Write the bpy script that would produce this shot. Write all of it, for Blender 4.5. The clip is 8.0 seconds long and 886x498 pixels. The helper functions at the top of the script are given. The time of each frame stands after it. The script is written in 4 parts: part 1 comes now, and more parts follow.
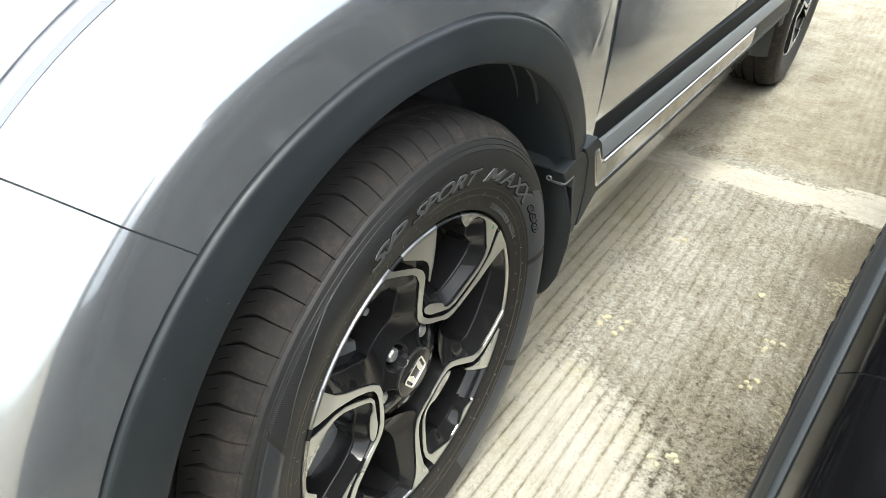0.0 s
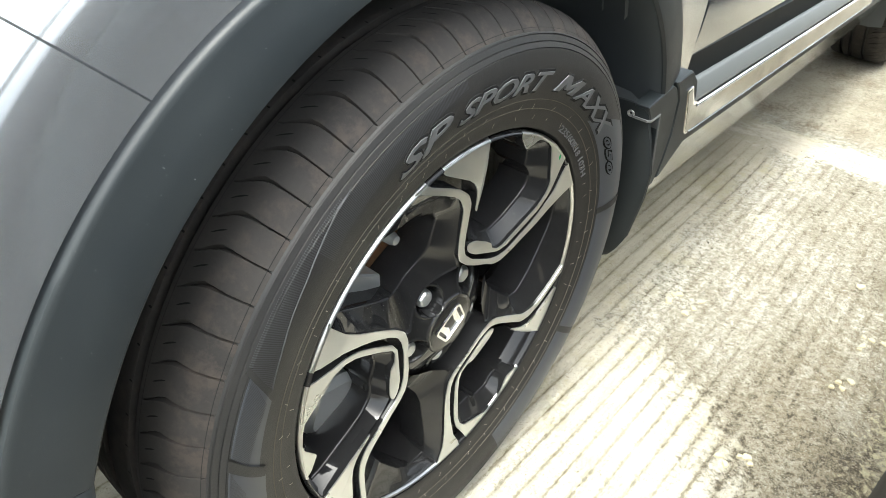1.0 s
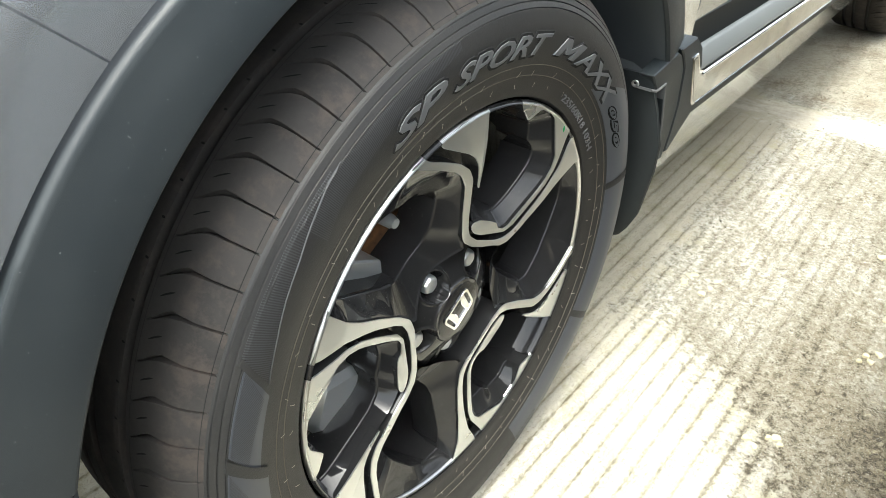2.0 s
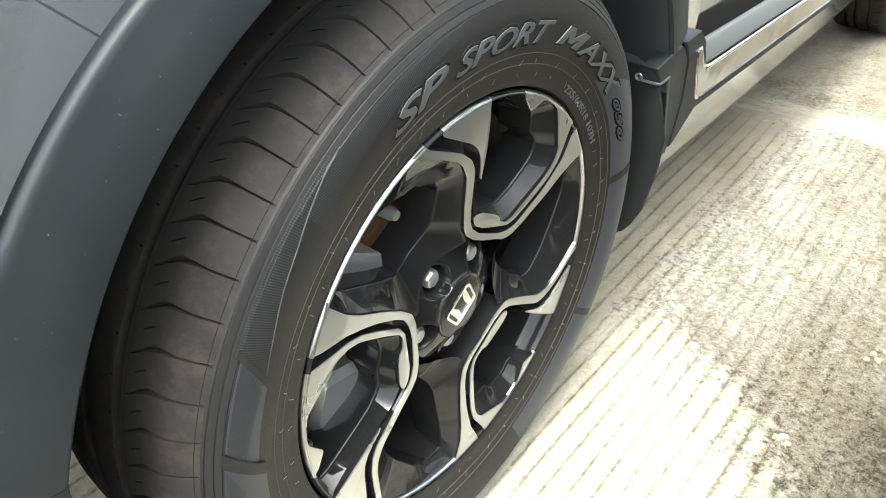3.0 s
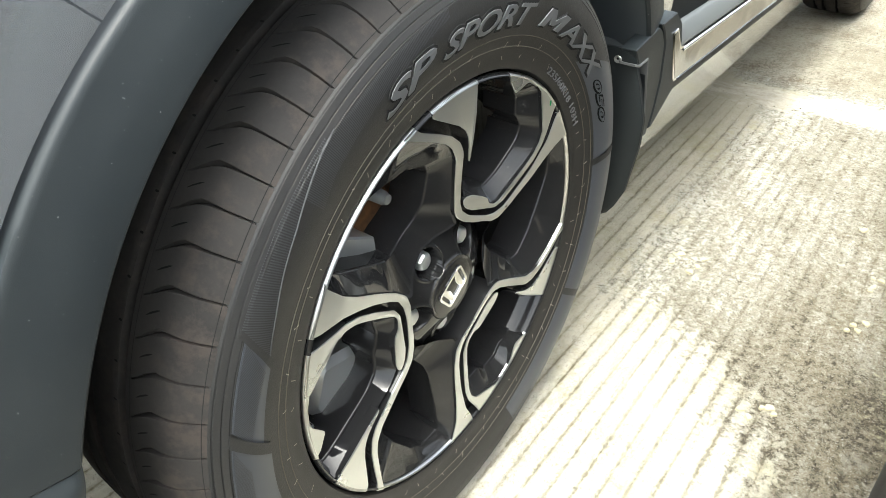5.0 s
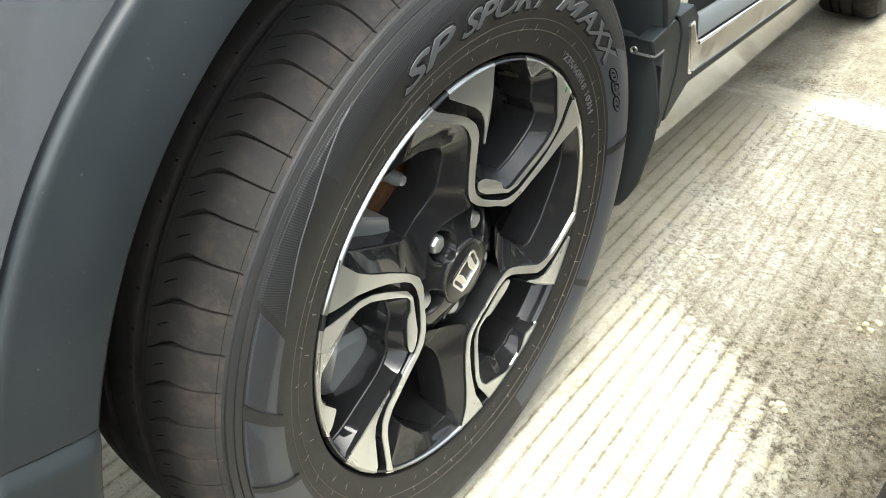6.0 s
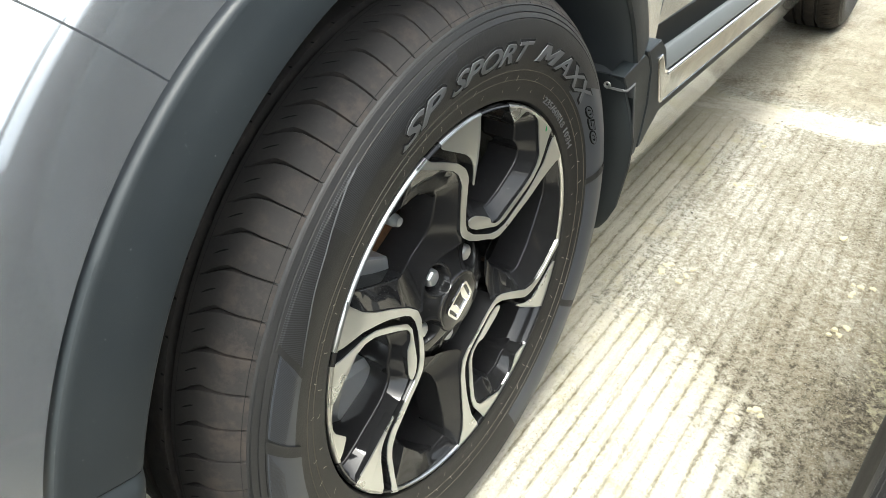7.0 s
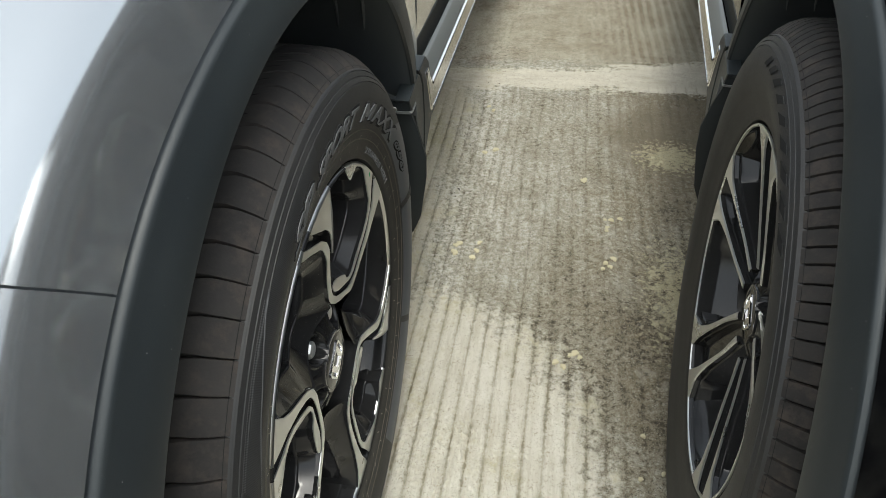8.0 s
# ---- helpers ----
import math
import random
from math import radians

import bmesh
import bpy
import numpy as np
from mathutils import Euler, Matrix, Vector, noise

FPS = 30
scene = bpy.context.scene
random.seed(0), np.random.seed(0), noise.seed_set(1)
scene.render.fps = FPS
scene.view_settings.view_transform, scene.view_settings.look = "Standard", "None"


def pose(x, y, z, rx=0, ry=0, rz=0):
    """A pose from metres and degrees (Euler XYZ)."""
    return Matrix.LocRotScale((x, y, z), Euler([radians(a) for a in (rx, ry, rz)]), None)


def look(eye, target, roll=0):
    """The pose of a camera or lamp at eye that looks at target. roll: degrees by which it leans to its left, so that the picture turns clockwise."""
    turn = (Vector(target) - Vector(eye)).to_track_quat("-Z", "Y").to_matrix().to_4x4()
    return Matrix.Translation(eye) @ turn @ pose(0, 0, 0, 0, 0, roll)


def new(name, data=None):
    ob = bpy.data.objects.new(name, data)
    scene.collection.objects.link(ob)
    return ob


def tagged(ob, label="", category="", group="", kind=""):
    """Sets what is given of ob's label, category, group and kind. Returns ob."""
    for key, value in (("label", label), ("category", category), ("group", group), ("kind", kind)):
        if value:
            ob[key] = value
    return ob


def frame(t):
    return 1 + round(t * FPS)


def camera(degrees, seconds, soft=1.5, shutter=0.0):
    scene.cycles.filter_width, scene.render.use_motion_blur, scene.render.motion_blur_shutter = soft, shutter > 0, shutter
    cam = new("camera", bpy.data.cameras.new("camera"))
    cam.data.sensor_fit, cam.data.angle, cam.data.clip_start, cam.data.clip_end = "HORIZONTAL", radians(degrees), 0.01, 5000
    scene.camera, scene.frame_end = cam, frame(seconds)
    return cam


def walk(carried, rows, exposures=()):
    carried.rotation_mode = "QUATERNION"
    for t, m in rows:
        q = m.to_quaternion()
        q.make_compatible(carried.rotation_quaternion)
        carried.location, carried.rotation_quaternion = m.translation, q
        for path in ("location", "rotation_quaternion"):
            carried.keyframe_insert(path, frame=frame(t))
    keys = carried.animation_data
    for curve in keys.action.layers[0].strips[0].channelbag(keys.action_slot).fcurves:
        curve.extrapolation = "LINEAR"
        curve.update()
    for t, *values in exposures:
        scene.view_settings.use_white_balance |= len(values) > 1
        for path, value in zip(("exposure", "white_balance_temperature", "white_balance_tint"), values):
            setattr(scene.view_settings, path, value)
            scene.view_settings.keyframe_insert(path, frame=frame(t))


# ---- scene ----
cam = camera(62.84, 8.0, soft=0.65)
PATH = [
    (0, (0.4077, -0.6198, 1.0890), (-0.4636, 0.7812, -0.0415), 3.28),
    (0.2, (0.3890, -0.5860, 1.0400), (-0.5150, 0.7970, -0.0880), 3.90),
    (0.5, (0.3761, -0.5464, 0.9797), (-0.5588, 0.7696, -0.2010), 4.06),
    (1, (0.3603, -0.5196, 0.9386), (-0.6135, 0.7656, -0.2446), 5.06),
    (1.5, (0.3551, -0.5062, 0.9135), (-0.6222, 0.7734, -0.2729), 2.56),
    (3, (0.3511, -0.4976, 0.8761), (-0.6540, 0.7845, -0.2841), 1.13),
    (3.5, (0.3522, -0.5005, 0.8720), (-0.6307, 0.7779, -0.3111), 1.01),
    (4, (0.3648, -0.5099, 0.8738), (-0.5638, 0.8260, -0.2894), 0.35),
    (4.5, (0.3570, -0.5167, 0.8713), (-0.5958, 0.8056, -0.2878), -0.51),
    (4.7, (0.3551, -0.5176, 0.8724), (-0.5912, 0.8025, -0.2945), -0.02),
    (5.8, (0.3566, -0.5309, 0.8625), (-0.6497, 0.7524, -0.2953), -0.07),
    (6, (0.3602, -0.5337, 0.8566), (-0.6241, 0.7635, -0.3047), 0.65),
    (6.5, (0.3549, -0.5341, 0.8516), (-0.6321, 0.7554, -0.3159), 0.81),
    (7, (0.3678, -0.5675, 0.9137), (-0.5840, 0.7704, -0.2282), -0.31),
    (7.2, (0.3580, -0.5830, 0.9540), (-0.5670, 0.8050, -0.1480), 0.50),
    (7.5, (0.3145, -0.6070, 0.9921), (-0.4521, 0.8448, -0.1500), -0.61),
    (7.6, (0.2920, -0.6060, 0.9850), (-0.3450, 0.8880, -0.1850), -0.40),
    (7.8, (0.2530, -0.5980, 0.9900), (-0.1780, 0.9360, -0.2200), 0.30),
    (8, (0.2212, -0.5919, 1.0090), (-0.0409, 0.9738, -0.2075), -0.67),
]
walk(cam, [(t, look(eye, aim, roll)) for t, eye, aim, roll in PATH],
     exposures=[(0, 0.82, 6500, 5), (0.2, 1.05, 6500, 4), (0.5, 1.20, 6500, 4), (1, 1.30, 6500, 4), (1.5, 1.34, 6500, 4), (3, 1.40, 6500, 4), (4.5, 1.36, 6500, 4), (6.5, 1.26, 6500, 4),
                (7, 1.18, 6500, 4), (7.5, 1.08, 6500, 4), (7.8, 0.70, 6500, 4), (8, 0.10, 6500, 4)])


# ---- world and light: bright hazy overcast ----
world = bpy.data.worlds.new("sky")
scene.world = world
world.use_nodes = True
wn = world.node_tree.nodes
sky = wn.new("ShaderNodeTexSky")
sky.sky_type = "NISHITA"
sky.sun_disc = False
sky.sun_elevation, sky.sun_rotation = radians(72), radians(170)
sky.dust_density, sky.air_density = 4.0, 1.0
wn["Background"].inputs["Strength"].default_value = 0.335
haze = wn.new("ShaderNodeHueSaturation")
haze.inputs["Saturation"].default_value = 0.35
world.node_tree.links.new(sky.outputs["Color"], haze.inputs["Color"])
world.node_tree.links.new(haze.outputs["Color"], wn["Background"].inputs["Color"])
sun = new("sun", bpy.data.lights.new("sun", "SUN"))
sun.data.energy, sun.data.angle, sun.data.color = 1.2, radians(14), (1.0, 0.97, 0.9)
sun.matrix_world = look((0.2, -1.1, 3.6), (0, 0, 0))


# ---- materials ----
class Mat:
    """A principled material with small helpers for its nodes."""

    def __init__(self, name, colour=(0.5, 0.5, 0.5), rough=0.5, metal=0.0, **more):
        self.mat = bpy.data.materials.new(name)
        self.mat.use_nodes = True
        self.nodes, self.links = self.mat.node_tree.nodes, self.mat.node_tree.links
        self.bsdf = self.nodes["Principled BSDF"]
        self.put("Base Color", (*colour, 1)), self.put("Roughness", rough), self.put("Metallic", metal)
        for key, value in more.items():
            self.put(key.replace("_", " "), value)

    def put(self, socket, value):
        if hasattr(value, "links"):
            self.links.new(value, self.bsdf.inputs[socket])
        else:
            self.bsdf.inputs[socket].default_value = value

    def node(self, kind, out=0, props=None, **sockets):
        n = self.nodes.new(kind)
        if props:
            for key, value in props.items():
                setattr(n, key, value)
        for key, value in sockets.items():
            socket = n.inputs[int(key[1:])] if key[0] == "i" and key[1:].isdigit() else n.inputs[key.replace("_", " ")]
            if hasattr(value, "links"):
                self.links.new(value, socket)
            else:
                socket.default_value = value
        return n.outputs[out]

    def place(self):
        return self.node("ShaderNodeTexCoord", 3)

    def noise(self, scale, detail=4.0, rough=0.55, where=None, stretch=None, out=0):
        where = where or self.place()
        if stretch:
            where = self.node("ShaderNodeMapping", Vector=where, Scale=stretch)
        return self.node("ShaderNodeTexNoise", out, Vector=where, Scale=scale, Detail=detail, Roughness=rough)

    def ramp(self, value, *stops):
        n = self.nodes.new("ShaderNodeValToRGB")
        self.links.new(value, n.inputs[0])
        while len(n.color_ramp.elements) < len(stops):
            n.color_ramp.elements.new(0.5)
        for e, (at, c) in zip(n.color_ramp.elements, stops):
            e.position, e.color = at, (*c, 1) if hasattr(c, "__len__") else (c, c, c, 1)
        return n.outputs[0]

    def fade(self, value, lo, hi, a=0.0, b=1.0):
        n = self.nodes.new("ShaderNodeMapRange")
        self.links.new(value, n.inputs[0])
        for socket, v in zip(n.inputs[1:5], (lo, hi, a, b)):
            socket.default_value = v
        return n.outputs[0]

    def mix(self, factor, a, b, blend="MIX"):
        n = self.nodes.new("ShaderNodeMix")
        n.data_type, n.blend_type = "RGBA", blend
        for socket, value in ((n.inputs[0], factor), (n.inputs[6], a), (n.inputs[7], b)):
            if hasattr(value, "links"):
                self.links.new(value, socket)
            elif hasattr(value, "__len__"):
                socket.default_value = (*value, 1)
            else:
                socket.default_value = value
        return n.outputs[2]

    def maths(self, op, a, b=0.0, clamp=False):
        n = self.nodes.new("ShaderNodeMath")
        n.operation, n.use_clamp = op, clamp
        for socket, value in zip(n.inputs, (a, b)):
            if hasattr(value, "links"):
                self.links.new(value, socket)
            else:
                socket.default_value = value
        return n.outputs[0]

    def bump(self, height, strength=0.3, distance=0.001):
        self.put("Normal", self.node("ShaderNodeBump", Height=height, Strength=strength, Distance=distance))


def paint(name, colour, metal, rough, fleck, coat=0.7, gloss=0.5):
    m = Mat(name, colour, rough, metal, Coat_Weight=coat, Coat_Roughness=0.06, Specular_IOR_Level=gloss)
    flakes = m.noise(1400, 2)
    m.put("Base Color", m.mix(m.ramp(flakes, (0.3, 0), (0.7, 1)), [c * (1 - fleck) for c in colour], [min(1, c * (1 + fleck)) for c in colour]))
    m.put("Roughness", m.ramp(m.noise(5, 3, 0.5), (0.3, rough), (0.75, rough + 0.04)))
    return m.mat


SILVER = paint("silver_metallic_paint", (0.51, 0.535, 0.553), 0.78, 0.12, 0.04)
BLACK_PAINT = paint("black_gloss_paint", (0.005, 0.005, 0.0055), 0.0, 0.07, 0.1, 0.0, 0.26)


def plastic(name, k):
    m = Mat(name, (0.022, 0.024, 0.027), 0.5)
    grain, tone, specks = m.noise(1500, 2), m.noise(6, 5, 0.65), m.noise(620, 2, 0.4)
    m.put("Base Color", m.mix(m.ramp(specks, (0.765, 0), (0.785, 1)), m.mix(m.ramp(tone, (0.4, 0), (0.8, 1)), (0.017 * k, 0.022 * k, 0.025 * k), (0.028 * k, 0.034 * k, 0.036 * k)), (0.3, 0.3, 0.28)))
    m.put("Roughness", m.ramp(tone, (0.3, 0.42), (0.8, 0.6)))
    m.bump(grain, 0.25, 0.0003)
    return m.mat


PLASTIC = plastic("grey_moulded_plastic", 0.92)
PLASTIC_LIGHT = Mat("satin_grey_plastic", (0.10, 0.108, 0.108), 0.36).mat
BLACK_PLASTIC = Mat("matt_black_liner", (0.075, 0.083, 0.087), 0.7, Specular_IOR_Level=0.35).mat


def rubber(name, k):
    """Sidewall rubber: brown-black towards the rim, bluish grey towards the shoulder."""
    m = Mat(name, (0.03, 0.03, 0.03), 0.7, Specular_IOR_Level=0.55)
    coarse, fine = m.noise(9, 6, 0.7), m.noise(160, 4, 0.7)
    xyz = m.nodes.new("ShaderNodeSeparateXYZ")
    m.links.new(m.place(), xyz.inputs[0])
    r = m.maths("POWER", m.maths("ADD", m.maths("POWER", xyz.outputs[1], 2.0), m.maths("POWER", m.maths("SUBTRACT", xyz.outputs[2], 0.362), 2.0)), 0.5)
    tone = m.ramp(m.maths("ADD", r, m.maths("MULTIPLY", m.maths("SUBTRACT", coarse, 0.5), 0.03)), (0.281, 0), (0.300, 0.4), (0.345, 0.5))
    base = m.mix(m.ramp(coarse, (0.42, 0), (0.72, 1)), m.mix(fine, (0.012 * k, 0.0122 * k, 0.0125 * k), (0.024 * k, 0.0235 * k, 0.0225 * k)), (0.031 * k, 0.0285 * k, 0.025 * k))
    m.put("Base Color", m.mix(tone, m.mix(0.35, base, (0.014, 0.013, 0.0115)), m.mix(0.35, base, (0.034 * k, 0.036 * k, 0.0385 * k))))
    m.put("Roughness", m.ramp(coarse, (0.3, 0.52), (0.8, 0.66)))
    m.bump(m.noise(420, 3, 0.7), 0.5, 0.0006)
    return m.mat


def tread_rubber(name, k):
    m = Mat(name, (0.06, 0.05, 0.045), 0.75, Specular_IOR_Level=0.25)
    coarse, fine, mud = m.noise(7, 6, 0.7), m.noise(220, 4, 0.7), m.noise(42, 5, 0.7)
    xyz = m.nodes.new("ShaderNodeSeparateXYZ")
    m.links.new(m.place(), xyz.inputs[0])
    # brown dusting; on the inner ribs it also paints in light the arch blocks
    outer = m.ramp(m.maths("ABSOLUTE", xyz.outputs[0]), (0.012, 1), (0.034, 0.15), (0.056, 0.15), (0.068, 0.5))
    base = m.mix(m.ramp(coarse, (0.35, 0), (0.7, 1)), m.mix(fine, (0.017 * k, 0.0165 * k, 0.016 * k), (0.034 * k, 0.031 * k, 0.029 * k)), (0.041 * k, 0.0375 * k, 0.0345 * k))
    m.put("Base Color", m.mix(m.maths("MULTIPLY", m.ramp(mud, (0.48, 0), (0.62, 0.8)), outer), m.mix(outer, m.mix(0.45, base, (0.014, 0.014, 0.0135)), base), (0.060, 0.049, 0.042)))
    m.bump(fine, 0.4, 0.0006)
    return m.mat


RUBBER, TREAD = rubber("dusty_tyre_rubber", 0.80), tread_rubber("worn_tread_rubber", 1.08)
# black car's copies: skylight put into the sidewall's lighter tone, tread slightly darker
RUBBER_SKYLIT, TREAD_DARKER = rubber("skylit_tyre_rubber", 1.0), tread_rubber("darker_tread_rubber", 1.0)
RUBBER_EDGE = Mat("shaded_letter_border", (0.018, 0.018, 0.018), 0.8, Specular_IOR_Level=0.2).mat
RUBBER_DARK = Mat("dark_groove_rubber", (0.008, 0.008, 0.008), 0.8, Specular_IOR_Level=0.1).mat
RUBBER_LIGHT = Mat("scuffed_raised_rubber", (0.115, 0.118, 0.122), 0.55).mat
RUBBER_RIB = Mat("grey_ribbed_rubber", (0.043, 0.044, 0.046), 0.6).mat
# blue-grey base colour carries the sky's sheen on the smooth panels
RUBBER_PANEL = Mat("sky_sheen_panel_rubber", (0.050, 0.056, 0.067), 0.42).mat
TRIM_EDGE = Mat("scuffed_grey_plastic_edge", (0.13, 0.135, 0.135), 0.5).mat
RUBBER_HAIR_DIM = Mat("tan_dusted_rubber", (0.10, 0.088, 0.068), 0.7).mat
RUBBER_HAIR = Mat("pale_moulding_rubber", (0.36, 0.33, 0.28), 0.7).mat


def machined():
    m = Mat("machined_aluminium", (0.56, 0.575, 0.565), 0.3, 0.88, Coat_Weight=0.5, Coat_Roughness=0.08)
    m.put("Roughness", m.ramp(m.noise(18, 3, 0.5), (0.3, 0.26), (0.7, 0.34)))
    return m.mat


MACHINED = machined()


def gloss_black():
    m = Mat("gloss_black_wheel_paint", (0.008, 0.008, 0.008), 0.12, 0.0, IOR=1.40)
    specks = m.noise(640, 2, 0.5)
    m.put("Base Color", m.mix(m.ramp(specks, (0.70, 0), (0.74, 1)), (0.019, 0.019, 0.0195), (0.15, 0.147, 0.13)))
    m.put("Roughness", m.ramp(m.noise(40, 4), (0.3, 0.02), (0.8, 0.06)))
    return m.mat


GLOSS_BLACK = gloss_black()
LIP = Mat("diamond_cut_rim_edge", (0.52, 0.52, 0.51), 0.28, 1.0).mat
CHROME = Mat("bright_chrome", (0.85, 0.85, 0.85), 0.08, 1.0).mat


def polished():
    m = Mat("polished_stainless", (0.42, 0.42, 0.41), 0.10, 1.0)
    # light and dark mottling paints in the ground's broken reflection
    mottle = m.noise(16, 4, 0.6)
    m.put("Base Color", m.mix(m.ramp(mottle, (0.38, 0), (0.62, 1)), (0.22, 0.222, 0.215), (0.46, 0.46, 0.45)))
    m.put("Roughness", m.ramp(mottle, (0.35, 0.10), (0.65, 0.24)))
    m.bump(m.noise(22, 2, 0.5), 0.12, 0.004)
    return m.mat


POLISHED = polished()
STEEL = Mat("bare_steel", (0.45, 0.44, 0.42), 0.35, 1.0).mat


def rust():
    m = Mat("rusty_cast_iron", (0.12, 0.06, 0.03), 0.85)
    m.put("Base Color", m.ramp(m.noise(60, 6, 0.7), (0.35, (0.06, 0.034, 0.02)), (0.7, (0.26, 0.115, 0.04))))
    return m.mat


RUST = rust()
ZINC = Mat("zinc_plated_steel", (0.58, 0.60, 0.60), 0.34, 0.7).mat
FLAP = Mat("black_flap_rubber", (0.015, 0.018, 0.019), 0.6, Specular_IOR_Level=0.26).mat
CAST = Mat("dark_cast_iron", (0.035, 0.035, 0.036), 0.6, 0.3).mat
GLASS = Mat("dark_tinted_glass", (0.01, 0.012, 0.012), 0.03, 0.0, Coat_Weight=1.0).mat
SOIL = Mat("dry_dark_soil", (0.045, 0.036, 0.024), 0.95).mat
DAPPLE = Mat("pale_sun_dapple", (0.52, 0.475, 0.32), 0.9).mat
GREEN = Mat("green_paint_mark", (0.0, 0.35, 0.12), 0.5).mat
HEADLAMP = Mat("clear_lamp_lens", (0.35, 0.36, 0.38), 0.05, 0.3, Coat_Weight=1.0).mat


def concrete():
    m = Mat("raked_worn_concrete", (0.4, 0.37, 0.3), 0.85)
    w = m.place()
    xyz = m.nodes.new("ShaderNodeSeparateXYZ")
    m.links.new(w, xyz.inputs[0])
    x, y = xyz.outputs[0], xyz.outputs[1]
    big, mid, fine, grit = m.noise(2.2, 5, 0.6, w), m.noise(11, 5, 0.65, w), m.noise(110, 3, 0.6, w), m.noise(380, 3, 0.75, w)
    algae, lumps = m.noise(5.5, 5, 0.7, w), m.noise(52, 5, 0.75, w)
    brush = m.noise(1.0, 5, 0.65, w, stretch=(6, 17, 1))
    speck = m.noise(300, 4, 0.75, w)
    streak = m.noise(1.0, 4, 0.7, w, stretch=(75, 7, 1))
    patchy = m.noise(1.0, 4, 0.6, w, stretch=(9, 5, 1))

    def add(a, b):
        return m.maths("ADD", a, b)

    def sub(a, b):
        return m.maths("SUBTRACT", a, b)

    def mul(a, b):
        return m.maths("MULTIPLY", a, b)

    def around(v, k):
        return mul(sub(v, 0.5), k)

    def spot(cx, cy, sx, sy):
        dx, dy = mul(sub(x, cx), 1 / sx), mul(sub(y, cy), 1 / sy)
        return sub(1.0, m.maths("POWER", add(m.maths("POWER", dx, 2.0), m.maths("POWER", dy, 2.0)), 0.5))

    near = m.maths("MINIMUM", m.maths("MAXIMUM", x, -0.2), 0.75)
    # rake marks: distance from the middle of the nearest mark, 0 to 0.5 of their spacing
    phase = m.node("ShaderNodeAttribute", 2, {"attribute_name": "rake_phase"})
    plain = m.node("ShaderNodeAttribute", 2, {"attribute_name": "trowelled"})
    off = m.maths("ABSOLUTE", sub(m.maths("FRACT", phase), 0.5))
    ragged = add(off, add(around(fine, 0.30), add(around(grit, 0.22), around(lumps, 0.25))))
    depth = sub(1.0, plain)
    # dirt in the marks, with the shade inside them put into the same colour
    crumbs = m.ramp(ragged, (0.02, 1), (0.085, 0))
    bed_shade = m.ramp(add(off, add(around(lumps, 0.3), add(around(fine, 0.3), around(speck, 0.2)))), (0.03, 0.50), (0.22, 0))
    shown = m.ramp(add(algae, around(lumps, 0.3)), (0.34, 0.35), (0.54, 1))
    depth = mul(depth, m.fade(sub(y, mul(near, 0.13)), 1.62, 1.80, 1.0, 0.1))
    crumbs, bed_shade = mul(mul(crumbs, shown), depth), mul(mul(bed_shade, shown), depth)

    # where the cement is sound: beside the front wheel, with sunlight painted in, across in a trowelled strip and along
    # the sill
    edge = add(add(around(mid, 0.35), around(lumps, 0.35)), add(around(fine, 0.22), mul(sub(off, 0.25), 0.12)))
    flat_edge = add(add(around(mid, 0.35), around(lumps, 0.45)), add(around(fine, 0.25), add(around(brush, 1.0), around(big, 0.8))))
    patch = add(spot(-0.10, 0.08, 0.50, 0.52), add(edge, around(big, 0.2)))
    middle = sub(y, add(1.645, mul(near, 0.13)))
    strip = add(mul(sub(add(0.085, mul(near, 0.06)), m.maths("ABSOLUTE", middle)), 5.0), flat_edge)
    sill = add(mul(sub(0.30, m.maths("ABSOLUTE", add(x, 0.30))), 3.0), add(edge, around(big, 0.6)))
    sill = sub(sill, m.fade(add(middle, around(mid, 0.3)), 0.02, 0.20, 0.0, 0.8))
    skin_and_sun = m.ramp(m.maths("MAXIMUM", m.maths("MAXIMUM", patch, strip), mul(sill, 0.6)), (-0.02, 0), (0.13, 1))

    # worn body: crumbling matrix from dark pits over brown and tan to pale chips, with smoother pale and brown areas
    coarse = m.noise(4.2, 4, 0.6, w)
    brown = add(add(add(mul(sub(near, 0.25), 1.1), around(coarse, 1.5)), around(mid, 0.8)), m.fade(x, -1.3, -0.6, 0.6, 0.0))
    ridge = mul(mul(mul(sub(off, 0.22), 0.24), m.ramp(algae, (0.38, 0.1), (0.60, 1))), m.fade(sub(y, mul(near, 0.13)), 1.66, 1.80, 1.0, 0.1))
    flake = m.nodes.new("ShaderNodeTexVoronoi")
    m.links.new(m.node("ShaderNodeVectorMath", 0, {"operation": "ADD"}, i0=w, i1=m.node("ShaderNodeVectorMath", 0, {"operation": "SCALE"}, i0=m.noise(90, 3, 0.6, w, out=1), Scale=0.016)), flake.inputs["Vector"])
    flake.inputs["Scale"].default_value = 150.0
    piece = m.node("ShaderNodeSeparateColor", 0, Color=flake.outputs[1])
    rough = add(add(around(fine, 0.54), around(speck, 0.82)), add(add(around(lumps, 0.38), around(piece, 0.20)), add(ridge, around(streak, 0.34))))
    zone = sub(sub(add(add(around(coarse, 0.55), around(mid, 0.40)), around(patchy, 0.50)), mul(brown, 0.27)), m.ramp(add(spot(0.30, 0.42, 0.42, 0.40), around(mid, 0.5)), (0.2, 0), (0.7, 0.11)))
    tint = m.ramp(brown, (-0.1, 0), (0.4, 1))
    level = add(add(rough, zone), 0.58)

    def stops(*pairs):
        return m.ramp(level, *pairs)

